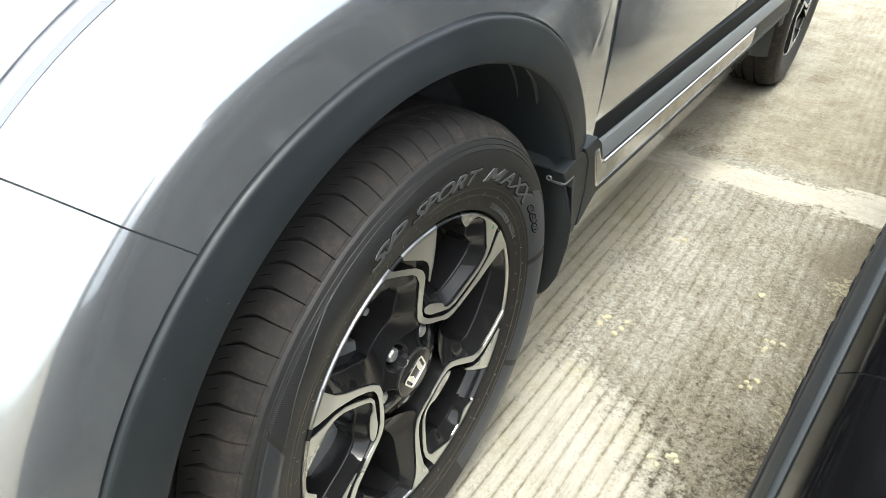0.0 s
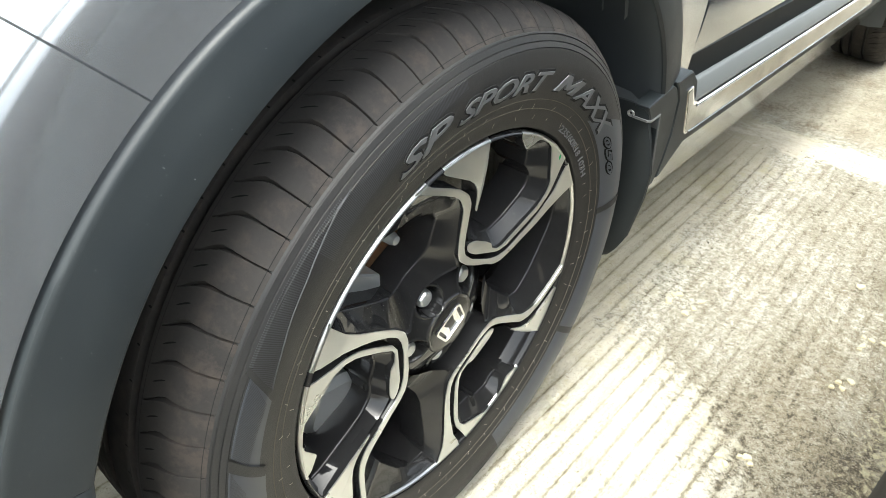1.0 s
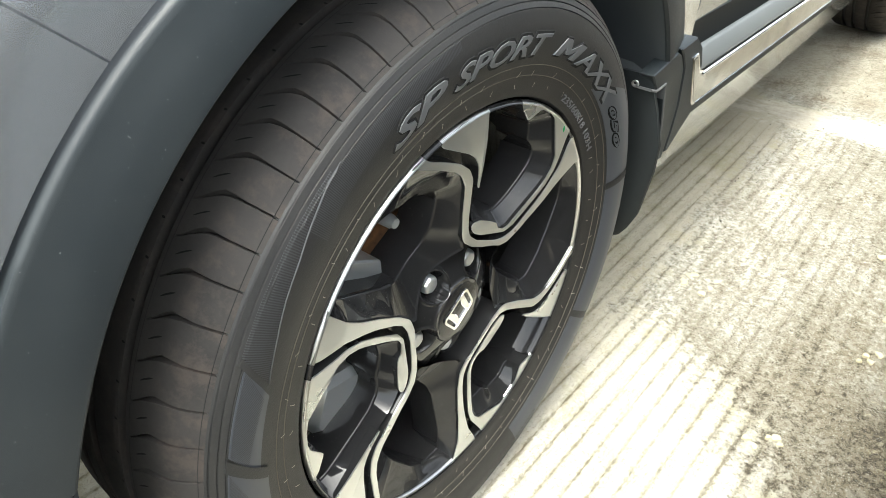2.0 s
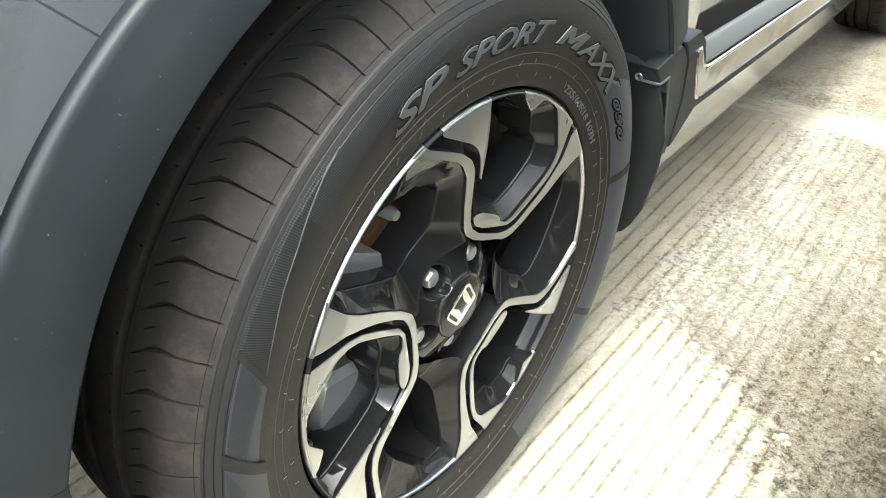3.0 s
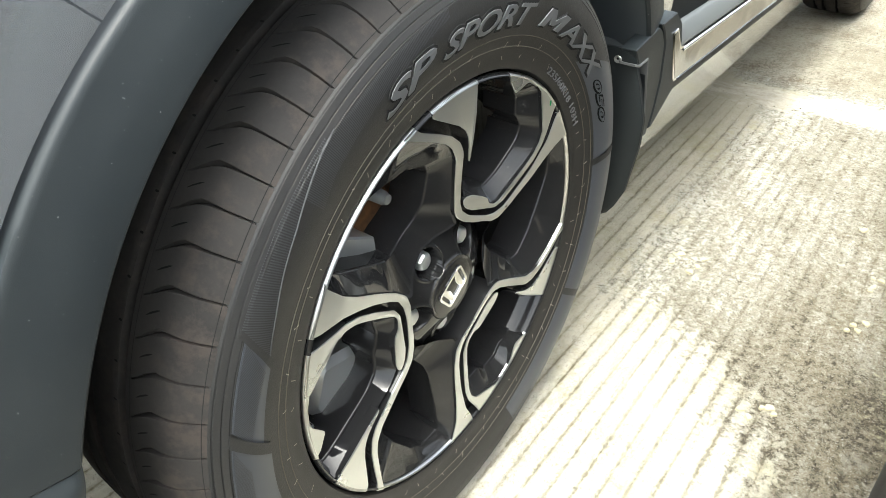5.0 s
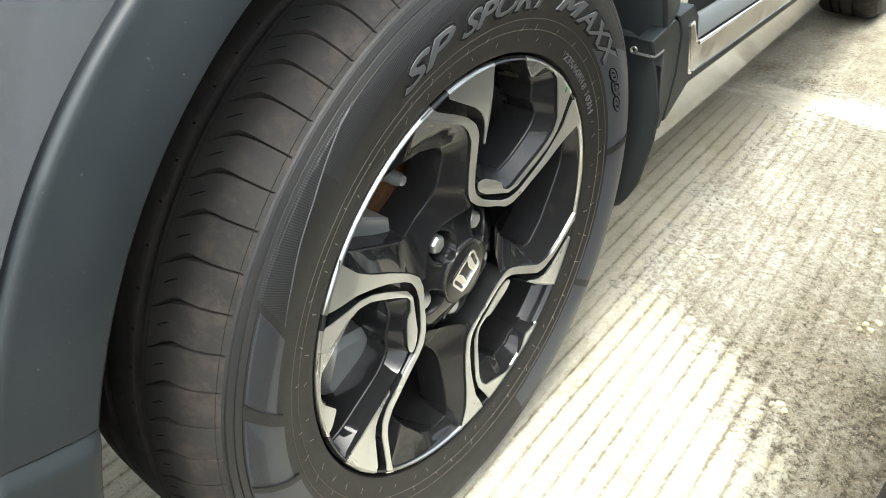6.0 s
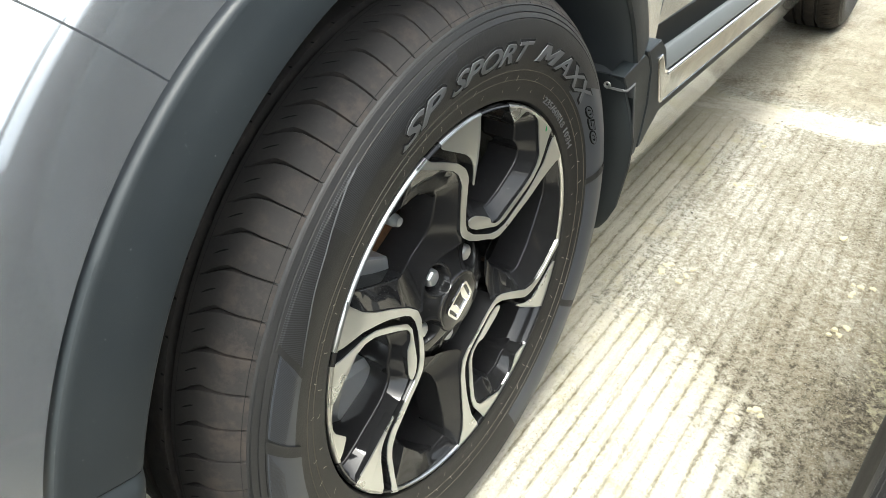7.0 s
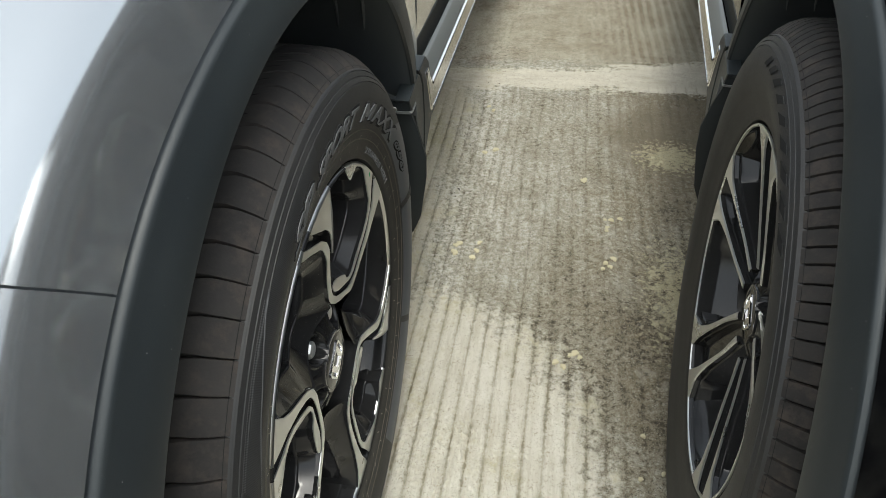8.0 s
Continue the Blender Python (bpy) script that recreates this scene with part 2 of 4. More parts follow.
    grey = stops((0.25, (0.06, 0.05, 0.033)), (0.35, (0.16, 0.137, 0.092)), (0.43, (0.25, 0.225, 0.165)), (0.58, (0.315, 0.29, 0.225)), (0.68, (0.39, 0.37, 0.31)), (0.80, (0.47, 0.455, 0.40)))
    earth = stops((0.25, (0.05, 0.04, 0.024)), (0.35, (0.12, 0.098, 0.060)), (0.43, (0.18, 0.149, 0.094)), (0.60, (0.235, 0.203, 0.137)), (0.70, (0.33, 0.305, 0.235)), (0.82, (0.45, 0.43, 0.36)))
    worn = m.mix(tint, grey, earth)
    few = add(level, around(grit, 0.4))
    calm = m.ramp(add(coarse, around(lumps, 0.5)), (0.60, 0), (0.70, 0.6))
    worn = m.mix(calm, worn, (0.338, 0.317, 0.256))
    chips, pits = m.ramp(level, (0.55, 0), (0.66, 1)), m.ramp(level, (0.34, 1), (0.44, 0))
    worn = m.mix(mul(crumbs, 0.30), worn, (0.085, 0.072, 0.045))
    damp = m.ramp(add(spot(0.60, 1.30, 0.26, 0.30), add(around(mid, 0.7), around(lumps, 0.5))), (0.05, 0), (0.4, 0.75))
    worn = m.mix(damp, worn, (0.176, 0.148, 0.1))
    crust = m.ramp(add(m.maths("MAXIMUM", spot(0.55, 1.20, 0.12, 0.11), mul(spot(0.52, 0.62, 0.10, 0.25), 0.8)), add(around(lumps, 2.4), around(fine, 1.8))), (0.25, 0), (0.6, 0.75))
    worn = m.mix(crust, worn, (0.50, 0.455, 0.29))
    # behind the strip: smooth tan with brown stains, and pale rake marks again farther from the sill
    cloud = add(add(around(m.noise(3.1, 4, 0.6, w), 1.3), around(mid, 0.8)), add(around(lumps, 0.35), around(patchy, 0.4)))
    back = m.mix(m.fade(cloud, -0.28, 0.24), (0.195, 0.160, 0.104), (0.375, 0.340, 0.255))
    marks = mul(m.ramp(add(off, add(around(lumps, 0.4), around(speck, 0.3))), (0.20, 0), (0.34, 1)), m.ramp(add(x, add(around(coarse, 0.6), mul(sub(y, 2.2), 0.12))), (0.25, 0), (0.65, 0.5)))
    back = m.mix(marks, back, (0.50, 0.465, 0.37))
    back = m.mix(m.ramp(few, (0.62, 0), (0.74, 0.6)), back, (0.45, 0.42, 0.34))
    back = m.mix(m.ramp(grit, (0.29, 0.8), (0.38, 0)), back, (0.075, 0.062, 0.040))
    worn = m.mix(m.ramp(add(middle, around(brush, 0.3)), (0.10, 0), (0.15, 0.9)), worn, back)

    worn = m.mix(m.ramp(add(grit, around(lumps, 0.30)), (0.36, 0.95), (0.415, 0)), worn, (0.05, 0.042, 0.028))
    worn = m.mix(m.ramp(grit, (0.61, 0), (0.66, 0.75)), worn, (0.58, 0.56, 0.49))

    # sound cement: pale, tan towards the wheels, marks darkened by dirt and painted-in shade
    sound = m.mix(m.ramp(mid, (0.3, 0), (0.7, 1)), (0.575, 0.545, 0.455), (0.69, 0.665, 0.59))
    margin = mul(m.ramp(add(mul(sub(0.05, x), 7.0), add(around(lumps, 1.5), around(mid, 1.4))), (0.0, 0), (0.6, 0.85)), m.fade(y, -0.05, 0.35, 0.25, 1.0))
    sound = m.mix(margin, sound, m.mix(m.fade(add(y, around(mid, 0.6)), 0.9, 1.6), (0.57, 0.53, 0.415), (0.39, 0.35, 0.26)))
    sound = m.mix(m.ramp(add(algae, around(lumps, 0.6)), (0.50, 0), (0.72, 0.7)), sound, (0.352, 0.317, 0.167))
    sound = m.mix(mul(m.ramp(brush, (0.50, 0), (0.66, 0.45)), m.fade(y, 1.0, 1.4)), sound, (0.396, 0.361, 0.273))
    trowelled = m.ramp(add(strip, around(brush, 0.6)), (0.0, 0), (0.35, 0.75))
    sound = m.mix(trowelled, sound, m.mix(m.ramp(add(brush, around(lumps, 0.5)), (0.35, 0), (0.65, 1)), (0.37, 0.335, 0.262), (0.64, 0.61, 0.52)))
    sound = m.mix(mul(m.ramp(streak, (0.45, 0), (0.66, 0.5)), sub(1.0, trowelled)), sound, (0.41, 0.375, 0.275))
    sound = m.mix(m.ramp(add(speck, around(lumps, 0.5)), (0.34, 0.8), (0.44, 0)), sound, (0.36, 0.325, 0.235))
    sound = m.mix(bed_shade, sound, (0.30, 0.265, 0.172))
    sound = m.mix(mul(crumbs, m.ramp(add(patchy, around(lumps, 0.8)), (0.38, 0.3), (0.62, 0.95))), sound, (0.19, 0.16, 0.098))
    sound = m.mix(m.ramp(grit, (0.30, 0.85), (0.37, 0)), sound, (0.141, 0.119, 0.0704))
    m.put("Base Color", m.mix(skin_and_sun, worn, sound))
    height = add(mul(fine, 0.7), add(mul(grit, 0.4), sub(mul(chips, 0.5), mul(pits, 0.6))))
    m.bump(height, 0.85, 0.003)
    return m.mat


CONCRETE = concrete()


# ---- building helpers ----
def part(name, bm, material, parent=None, label="", side=1, angle=40.0):
    """Links a bmesh as one mesh object under a thing or a part; side -1 mirrors it in x."""
    if side < 0:
        bmesh.ops.scale(bm, vec=(-1, 1, 1), verts=bm.verts)
    bmesh.ops.recalc_face_normals(bm, faces=bm.faces)
    me = bpy.data.meshes.new(name)
    for f in bm.faces:
        f.smooth = True
    for e in bm.edges:
        if len(e.link_faces) == 2 and e.calc_face_angle(0) > radians(angle):
            e.smooth = False
    bm.to_mesh(me)
    bm.free()
    me.materials.append(material)
    ob = new(name, me)
    if parent:
        ob.parent = parent
    if label:
        tagged(ob, label)
    return ob


def grid(bm, rows, close_u=False, close_v=False):
    """Quads over rows of points."""
    vs = [[bm.verts.new(p) for p in row] for row in rows]
    n, k = len(vs), len(vs[0])
    for i in range(n if close_u else n - 1):
        for j in range(k if close_v else k - 1):
            a, b = vs[i], vs[(i + 1) % n]
            bm.faces.new((a[j], a[(j + 1) % k], b[(j + 1) % k], b[j]))
    return vs


def sheet(rows, thick=0.0, close_u=False, close_v=False):
    bm = bmesh.new()
    grid(bm, rows, close_u, close_v)
    if thick:
        bmesh.ops.recalc_face_normals(bm, faces=bm.faces)
        bmesh.ops.solidify(bm, geom=bm.faces[:], thickness=thick)
    return bm


ARCH_OUT = [(-30, 0.026), (30, 0.028), (50, 0.0215), (70, 0.004), (90, -0.009), (110, -0.002), (125, 0.0085), (140, 0.012), (155, 0.0115), (170, 0.010), (230, 0.008)]
ARCH_IN = [(-30, 0.017), (30, 0.018), (50, 0.0125), (70, 0.002), (90, 0.001), (110, 0.006), (125, 0.008), (140, 0.008), (155, 0.005), (170, 0.006), (230, 0.008)]
ARCH_A = np.linspace(-30, 230, 261)


def eased(points):
    line = np.interp(ARCH_A, [p[0] for p in points], [p[1] for p in points])
    return np.convolve(np.pad(line, 10, mode="edge"), np.hanning(21) / np.hanning(21).sum(), mode="valid")


ARCH_O, ARCH_I = eased(ARCH_OUT), eased(ARCH_IN)


def arch_shift(a, r):
    """How far the wheel arch stands out from a true circle, at its lip and at the trim's outer edge."""
    inner, outer = float(np.interp(a, ARCH_A, ARCH_I)), float(np.interp(a, ARCH_A, ARCH_O))
    f = max(0.0, min(1.0, (r - 0.438) / 0.055))
    return (inner + (outer - inner) * f) * max(0.0, min(1.0, (0.85 - r) / 0.25))


def arched(bm, y0=0.0):
    """Bends turned trim to the arch's outline."""
    for v in bm.verts:
        y, z = v.co.y - y0, v.co.z - 0.362
        r, a = math.hypot(y, z), math.degrees(math.atan2(z, y))
        a = a + 360 if a < -90 else a
        k = (r + arch_shift(a, r)) / r
        v.co.y, v.co.z = y0 + y * k, 0.362 + z * k
    return bm


def ring(profile, steps=144, a0=0.0, a1=360.0, centre=0.362):
    """A profile of (x, r) turned about the axle (along x, at that height); angles from +y up."""
    whole = abs(a1 - a0) >= 359.9
    count = steps if whole else steps + 1
    rows = []
    for i in range(count):
        a = radians(a0 + (a1 - a0) * i / steps)
        rows.append([(x, r * math.cos(a), centre + r * math.sin(a)) for x, r in profile])
    return rows, whole


def turned(profile, steps=144, a0=0.0, a1=360.0, centre=0.362, thick=0.0, closed=False):
    rows, whole = ring(profile, steps, a0, a1, centre)
    return sheet(rows, thick, close_u=whole, close_v=closed)


def slanted(bm, degrees, a0, span, lift=0.0):
    """Leans the end at angle a0 of an arched strip: its inner edge is turned up by some degrees, fading over span; lift chamfers it."""
    for v in bm.verts:
        y, z = v.co.y, v.co.z - 0.362
        r, a = math.hypot(y, z), math.degrees(math.atan2(z, y)) % 360
        f = max(0.0, 1 - abs(a - a0) / span)
        b = radians(a - degrees * f * (0.4932 - r) / 0.055)
        v.co.y, v.co.z = r * math.cos(b), 0.362 + r * math.sin(b)
        if lift:
            v.co.x += lift * min(1.0, abs(a - a0) / 1.5)
    return bm


def rounded(points, radius=0.004, steps=3):
    """A closed outline in the plane with its corners rounded."""
    out, n = [], len(points)
    for i in range(n):
        p0, p, p1 = (Vector(points[j % n]) for j in (i - 1, i, i + 1))
        a, b = p0 - p, p1 - p
        d = min(radius, a.length * 0.4, b.length * 0.4)
        s, e = p + a.normalized() * d, p + b.normalized() * d
        for k in range(steps + 1):
            t = k / steps
            out.append(tuple((1 - t) ** 2 * s + 2 * t * (1 - t) * p + t * t * e))
    return out


def slab(outline, x0, x1, bevel=0.0, flare=0.0):
    """An outline in (y, z) raised from x0 to x1; its foot spreads by flare."""
    bm = bmesh.new()
    pts = [Vector(p) for p in outline]
    mid = sum(pts, Vector((0, 0))) / len(pts)
    def off(d):
        out = []
        n = len(pts)
        for i, p in enumerate(pts):
            t = (pts[(i + 1) % n] - pts[i - 1])
            nrm = Vector((t.y, -t.x)).normalized()
            out.append(p + nrm * d)
        return out
    area = sum(pts[i - 1].x * pts[i].y - pts[i].x * pts[i - 1].y for i in range(len(pts)))
    sign = 1 if area > 0 else -1
    layers = [(x0, flare), (x1 - bevel, 0.0)]
    if bevel:
        layers.append((x1, -bevel))
    vs = []
    for x, d in layers:
        vs.append([bm.verts.new((x, p.x, p.y)) for p in off(d * sign)])
    n = len(pts)
    for a, b in zip(vs, vs[1:]):
        for i in range(n):
            bm.faces.new((a[i], a[(i + 1) % n], b[(i + 1) % n], b[i]))
    bm.faces.new(vs[-1])
    bm.faces.new(vs[0][::-1])
    bm.normal_update()
    bmesh.ops.triangulate(bm, faces=[f for f in bm.faces if len(f.verts) > 4], ngon_method="EAR_CLIP")
    return bm


def polar(points, turn=0.0, centre=0.362):
    return [(r * math.cos(radians(a + turn)), centre + r * math.sin(radians(a + turn))) for a, r in points]


def empty(name, m, label, category, group=""):
    ob = new(name)
    ob.matrix_world = m
    return tagged(ob, label, category, group)


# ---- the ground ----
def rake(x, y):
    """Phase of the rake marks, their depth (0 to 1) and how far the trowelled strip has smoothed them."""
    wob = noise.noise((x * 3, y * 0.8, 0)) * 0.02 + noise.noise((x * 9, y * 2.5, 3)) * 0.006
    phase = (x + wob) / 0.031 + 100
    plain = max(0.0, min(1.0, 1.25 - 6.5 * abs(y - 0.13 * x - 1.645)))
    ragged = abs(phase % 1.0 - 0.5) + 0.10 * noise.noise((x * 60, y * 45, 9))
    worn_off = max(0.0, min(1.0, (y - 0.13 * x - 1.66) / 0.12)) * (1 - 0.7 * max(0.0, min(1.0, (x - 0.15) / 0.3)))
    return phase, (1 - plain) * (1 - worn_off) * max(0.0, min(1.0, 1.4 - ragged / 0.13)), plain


def make_ground():
    xs = [-400, -60, -12, -4, -2, -1.2, -0.8] + [-0.6 + 0.02 * i for i in range(20)] + [-0.2 + 0.0038 * i for i in range(270)] + [0.83 + 0.02 * i for i in range(30)] + [1.5, 2.2, 4, 12, 60, 400]
    ys = [-400, -60, -12, -4, -1.5] + [-0.9 + 0.04 * i for i in range(20)] + [-0.1 + 0.0075 * i for i in range(240)] + [1.7 + 0.016 * i for i in range(125)] + [4.2, 6, 12, 60, 400]
    verts, phases, smoothed = [], [], []
    for y in ys:
        for x in xs:
            phase, depth, plain = rake(x, y) if -0.65 < x < 1.5 and -0.95 < y < 3.8 else (x / 0.031 + 100, 0.0, 0.0)
            z = 0.0
            if -0.65 < x < 1.25 and -0.95 < y < 3.6:
                z = -0.0020 * depth + 0.0035 * noise.noise((x * 1.1, y * 1.1, 1)) + 0.0020 * (1 - plain) * noise.noise((x * 55, y * 48, 5))
            verts.append((x, y, z - 0.001))
            phases.append(phase)
            smoothed.append(plain)
    n = len(xs)
    faces = [(j * n + i, j * n + i + 1, (j + 1) * n + i + 1, (j + 1) * n + i) for j in range(len(ys) - 1) for i in range(n - 1)]
    me = bpy.data.meshes.new("ground")
    me.from_pydata(verts, [], faces)
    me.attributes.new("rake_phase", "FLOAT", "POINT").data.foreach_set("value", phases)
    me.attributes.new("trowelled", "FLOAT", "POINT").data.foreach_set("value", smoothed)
    me.polygons.foreach_set("use_smooth", [True] * len(faces))
    me.materials.append(CONCRETE)
    return new("ground", me)


tagged(make_ground(), "raked pale concrete slab with worn patches", "ground", kind="structure")


# ---- wheel parts; x outward from the car, rim edge at x 0 ----
AXLE = 0.362
TYRE_PROFILE = [(-0.016, 0.2445), (-0.006, 0.2455), (0.000, 0.2475), (0.0022, 0.2515), (0.0030, 0.256), (0.0042, 0.262), (0.0062, 0.2685), (0.0085, 0.275), (0.0105, 0.2820),
                (0.0118, 0.2850), (0.0138, 0.2905), (0.0166, 0.300), (0.0182, 0.312), (0.0178, 0.322), (0.0163, 0.330), (0.0154, 0.3345), (0.0136, 0.3350), (0.0149, 0.3357), (0.0126, 0.3400), (0.0106, 0.3405),
                (0.0119, 0.3412), (0.0095, 0.3460), (0.0074, 0.3466), (0.0086, 0.3474), (0.0066, 0.3486), (0.0, 0.3490), (-0.006, 0.3500)]


def tyre_side(r):
    """How far the sidewall stands out at a radius."""
    for (x0, r0), (x1, r1) in zip(TYRE_PROFILE, TYRE_PROFILE[1:]):
        if r0 <= r <= r1:
            return x0 + (x1 - x0) * (r - r0) / (r1 - r0)
    return 0.0


def crown(x):
    """The tread's radius across its width."""
    d = abs(x + 0.0975) / 0.0975
    return 0.3715 - 0.004 * d ** 2 - 0.012 * max(0, (d - 0.72) / 0.28) ** 2


def tread_starts(pitch):
    """Angles at which the tread's long sipes begin, with pitches of uneven length, and the length of each."""
    rng = random.Random(3)
    count = int(360 / pitch)
    lengths = [pitch * (1.16 if 143 < 106.3 + pitch * k < 168 else rng.choice((0.95, 1.0, 1.06))) for k in range(count)]
    lengths = [v * 360 / sum(lengths) for v in lengths]
    out, a = [], 106.3
    for v in lengths:
        out.append((a, v))
        a += v
    return out


def make_tyre(wheel, side, pitch, slant, wall, tread):
    part("tyre", turned(TYRE_PROFILE + [(-0.02, 0.3535), (-0.05, 0.3575), (-0.1, 0.3600), (-0.19, 0.3555), (-0.21, 0.34), (-0.216, 0.31), (-0.205, 0.26), (-0.19, 0.235)], 240),
                wall, wheel, "black rubber road tyre with worn dusty tread", side)
    # ribs of the tread; the outer one is cut by lateral sipes that bend forward and fade inward
    bm = bmesh.new()
    starts = tread_starts(pitch)
    steps = len(starts)
    xs = [-0.060, -0.058, -0.054, -0.049, -0.044, -0.038, -0.031, -0.022, -0.012, -0.003, 0.002, 0.0045, 0.0062, 0.0072]

    def bend(x):
        return slant * 2.3 * min(1.0, max(0.0, (-0.026 - x) / 0.026)) ** 1.5

    def at(x, ang, r):
        return (x, r * math.cos(radians(ang)), AXLE + r * math.sin(radians(ang)))

    cols = [0.0, 0.03, 0.06, 0.30, 0.53, 0.76, 0.94, 0.97] if slant > 0.5 else [0.0, 0.09, 0.14, 0.30, 0.53, 0.76, 0.86, 0.91]
    rows = []
    for a0, step in starts:
        for q, f in enumerate(cols):
            row = [at(xs[0], a0 + bend(xs[0]) + f * step, 0.3575)]
            for x in xs:
                open_ = 1.0 if x > -0.046 else max(0.0, (x + 0.053) / 0.007)
                deep = 0.0055 * open_ * (1.0 if q == 0 else 0.35 if q in (1, 7) else 0.0)
                wide = 0.55 + 0.9 * math.exp(-((x + 0.032) / 0.011) ** 2)
                g = f if f in (0.0,) else (f * wide if f < 0.15 else 1 - (1 - f) * wide if f > 0.85 else f)
                row.append(at(x, a0 + bend(x) + g * step, crown(x) - deep))
            row.append(at(0.0068, a0 + f * step, 0.3470))
            rows.append(row)
    grid(bm, rows, close_u=True)
    part("shoulder_rib", bm, tread, wheel, "brown-dusted shoulder rib with curved sipes", side, 35)
    # short blind sipes between the long ones, a line along the block ends and slots in the next rib
    bm = bmesh.new()
    for a0, step in starts:
        for xa, xb, shift, w in ((-0.047, -0.034, 0.50, 0.05), (-0.0745, -0.0705, 0.25, 0.06)):
            line = []
            for k in range(5):
                x = mixf(xa, xb, k / 4)
                b = a0 + (bend(x) if xa > -0.06 else 0.0) + shift * step
                line.append([at(x, b - w * step * (0.3 if k in (0, 4) else 1) / 2, crown(x) + 0.0002), at(x, b + w * step * (0.3 if k in (0, 4) else 1) / 2, crown(x) + 0.0002)])
            grid(bm, line)
    tagged(part("short_sipe_band", bm, RUBBER_DARK, wheel, "short dark sipes", side), kind="stuff")
    for x in (0.0036, -0.0555):
        part("tread_line", turned([(x - 0.0004, crown(x) - 0.0006), (x - 0.0002, crown(x) + 0.00012), (x + 0.0002, crown(x) + 0.00012), (x + 0.0004, crown(x) - 0.0006)], 200), RUBBER_EDGE, wheel, "", side)
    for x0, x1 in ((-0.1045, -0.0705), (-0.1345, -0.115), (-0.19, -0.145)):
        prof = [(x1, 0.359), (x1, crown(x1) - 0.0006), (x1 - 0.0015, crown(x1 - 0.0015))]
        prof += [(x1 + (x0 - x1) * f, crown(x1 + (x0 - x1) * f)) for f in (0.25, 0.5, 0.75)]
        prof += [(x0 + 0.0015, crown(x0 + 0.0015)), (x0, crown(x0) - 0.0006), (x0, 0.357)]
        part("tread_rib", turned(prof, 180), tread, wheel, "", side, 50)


# outlines of the machined faces, one third of the wheel: angle in degrees, radius
RIBBON_HUB = [(112.4, .2425), (105, .2157), (98.9, .1975), (95.8, .186), (93.7, .170), (93.5, .133), (92.8, .106), (90.5, .0945), (82.5, .0845), (68, .0790), (52, .0815), (39.5, .0865), (32, .098), (29.3, .120), (28.6, .157), (28.8, .19), (28.3, .212), (26.5, .2385), (25.5, .2425)]
RIBBON_OUT = [(108.6, .2425), (107.5, .2340), (100.9, .2135), (96.5, .202), (92, .1875), (89.8, .174), (89.2, .145), (88, .112), (85, .0990), (76, .0890), (62, .0862), (49, .0890), (39.5, .0975), (34.6, .110), (33.2, .125), (32.6, .157), (33, .175), (34.3, .205), (37.0, .2310), (37.4, .2425)]
FLAG = [(85.8, .2425), (95, .2425), (102.9, .2425), (102.7, .2345), (98.4, .2205), (92.7, .206), (89.4, .196), (87.6, .1864), (86.8, .177), (86, .160), (85.0, .157), (84.9, .188), (85.3, .215)]
HOOK = [(41, .2425), (50, .2425), (62, .2425), (71.8, .2425), (70.2, .2330), (66.2, .2228), (61.5, .2360), (59.2, .2385), (55.2, .2385), (52, .2365), (48.3, .2250), (43.5, .2125), (40.6, .2070), (38.4, .195), (37.6, .18), (38, .165), (40, .1345), (42.8, .1115), (46.5, .1040), (53.5, .1020), (57.5, .1070), (64.5, .1085), (77, .1130), (82.3, .1135), (84.6, .1110), (83.6, .1045), (80.5, .0990), (73, .0940), (55, .0955), (44, .1015), (38.8, .1145), (35.9, .153), (35.3, .178), (36.3, .197), (38.3, .2125), (40.2, .2300)]
FACE_SINK = [(0.075, 0.0075), (0.10, 0.0085), (0.13, 0.0067), (0.17, 0.0027), (0.21, 0.0)]


def dish(bm, depth, r0, r1):
    """Sinks a wheel's face towards its middle."""
    for v in bm.verts:
        r = math.hypot(v.co.y, v.co.z - AXLE)
        v.co.x -= depth * max(0.0, min(1.0, (r1 - r) / (r1 - r0)))
    return bm


def smooth_line(points, steps=4, radius=0.010):
    """A line through the points with its corners rounded."""
    ps = [Vector(p) for p in points]
    out = [ps[0]]
    for i in range(1, len(ps) - 1):
        a, p, b = ps[i - 1], ps[i], ps[i + 1]
        d = min(radius, (a - p).length * 0.45, (b - p).length * 0.45)
        s, e = p + (a - p).normalized() * d, p + (b - p).normalized() * d
        for k in range(steps + 1):
            t = k / steps
            out.append((1 - t) ** 2 * s + 2 * t * (1 - t) * p + t * t * e)
    out.append(ps[-1])
    return out


def band(edge_a, edge_b, x_top, x_low, skirt):
    """A solid strip between two edge lines in (y, z), with flanks that spread to x_low."""
    a, b = smooth_line(edge_a), smooth_line(edge_b)
    n = min(len(a), len(b))
    rows = []
    for i in range(n):
        across = (a[i] - b[i]).normalized()
        p, q = a[i], b[i]
        rows.append([(x_low, *(p + across * skirt)), (x_top - 0.002, *(p + across * 0.001)), (x_top, *(p - across * 0.001)),
                     (x_top, *(q + across * 0.001)), (x_top - 0.002, *(q - across * 0.001)), (x_low, *(q - across * skirt))])
    bm = bmesh.new()
    vs = grid(bm, rows)
    bm.faces.new(vs[0])
    bm.faces.new(vs[-1][::-1])
    return bm


RIM_PROFILE = [(-0.003, 0.2435), (-0.001, 0.2425), (-0.002, 0.2395), (-0.008, 0.238), (-0.012, 0.234), (-0.03, 0.231), (-0.06, 0.222), (-0.12, 0.216), (-0.185, 0.220), (-0.19, 0.243)]


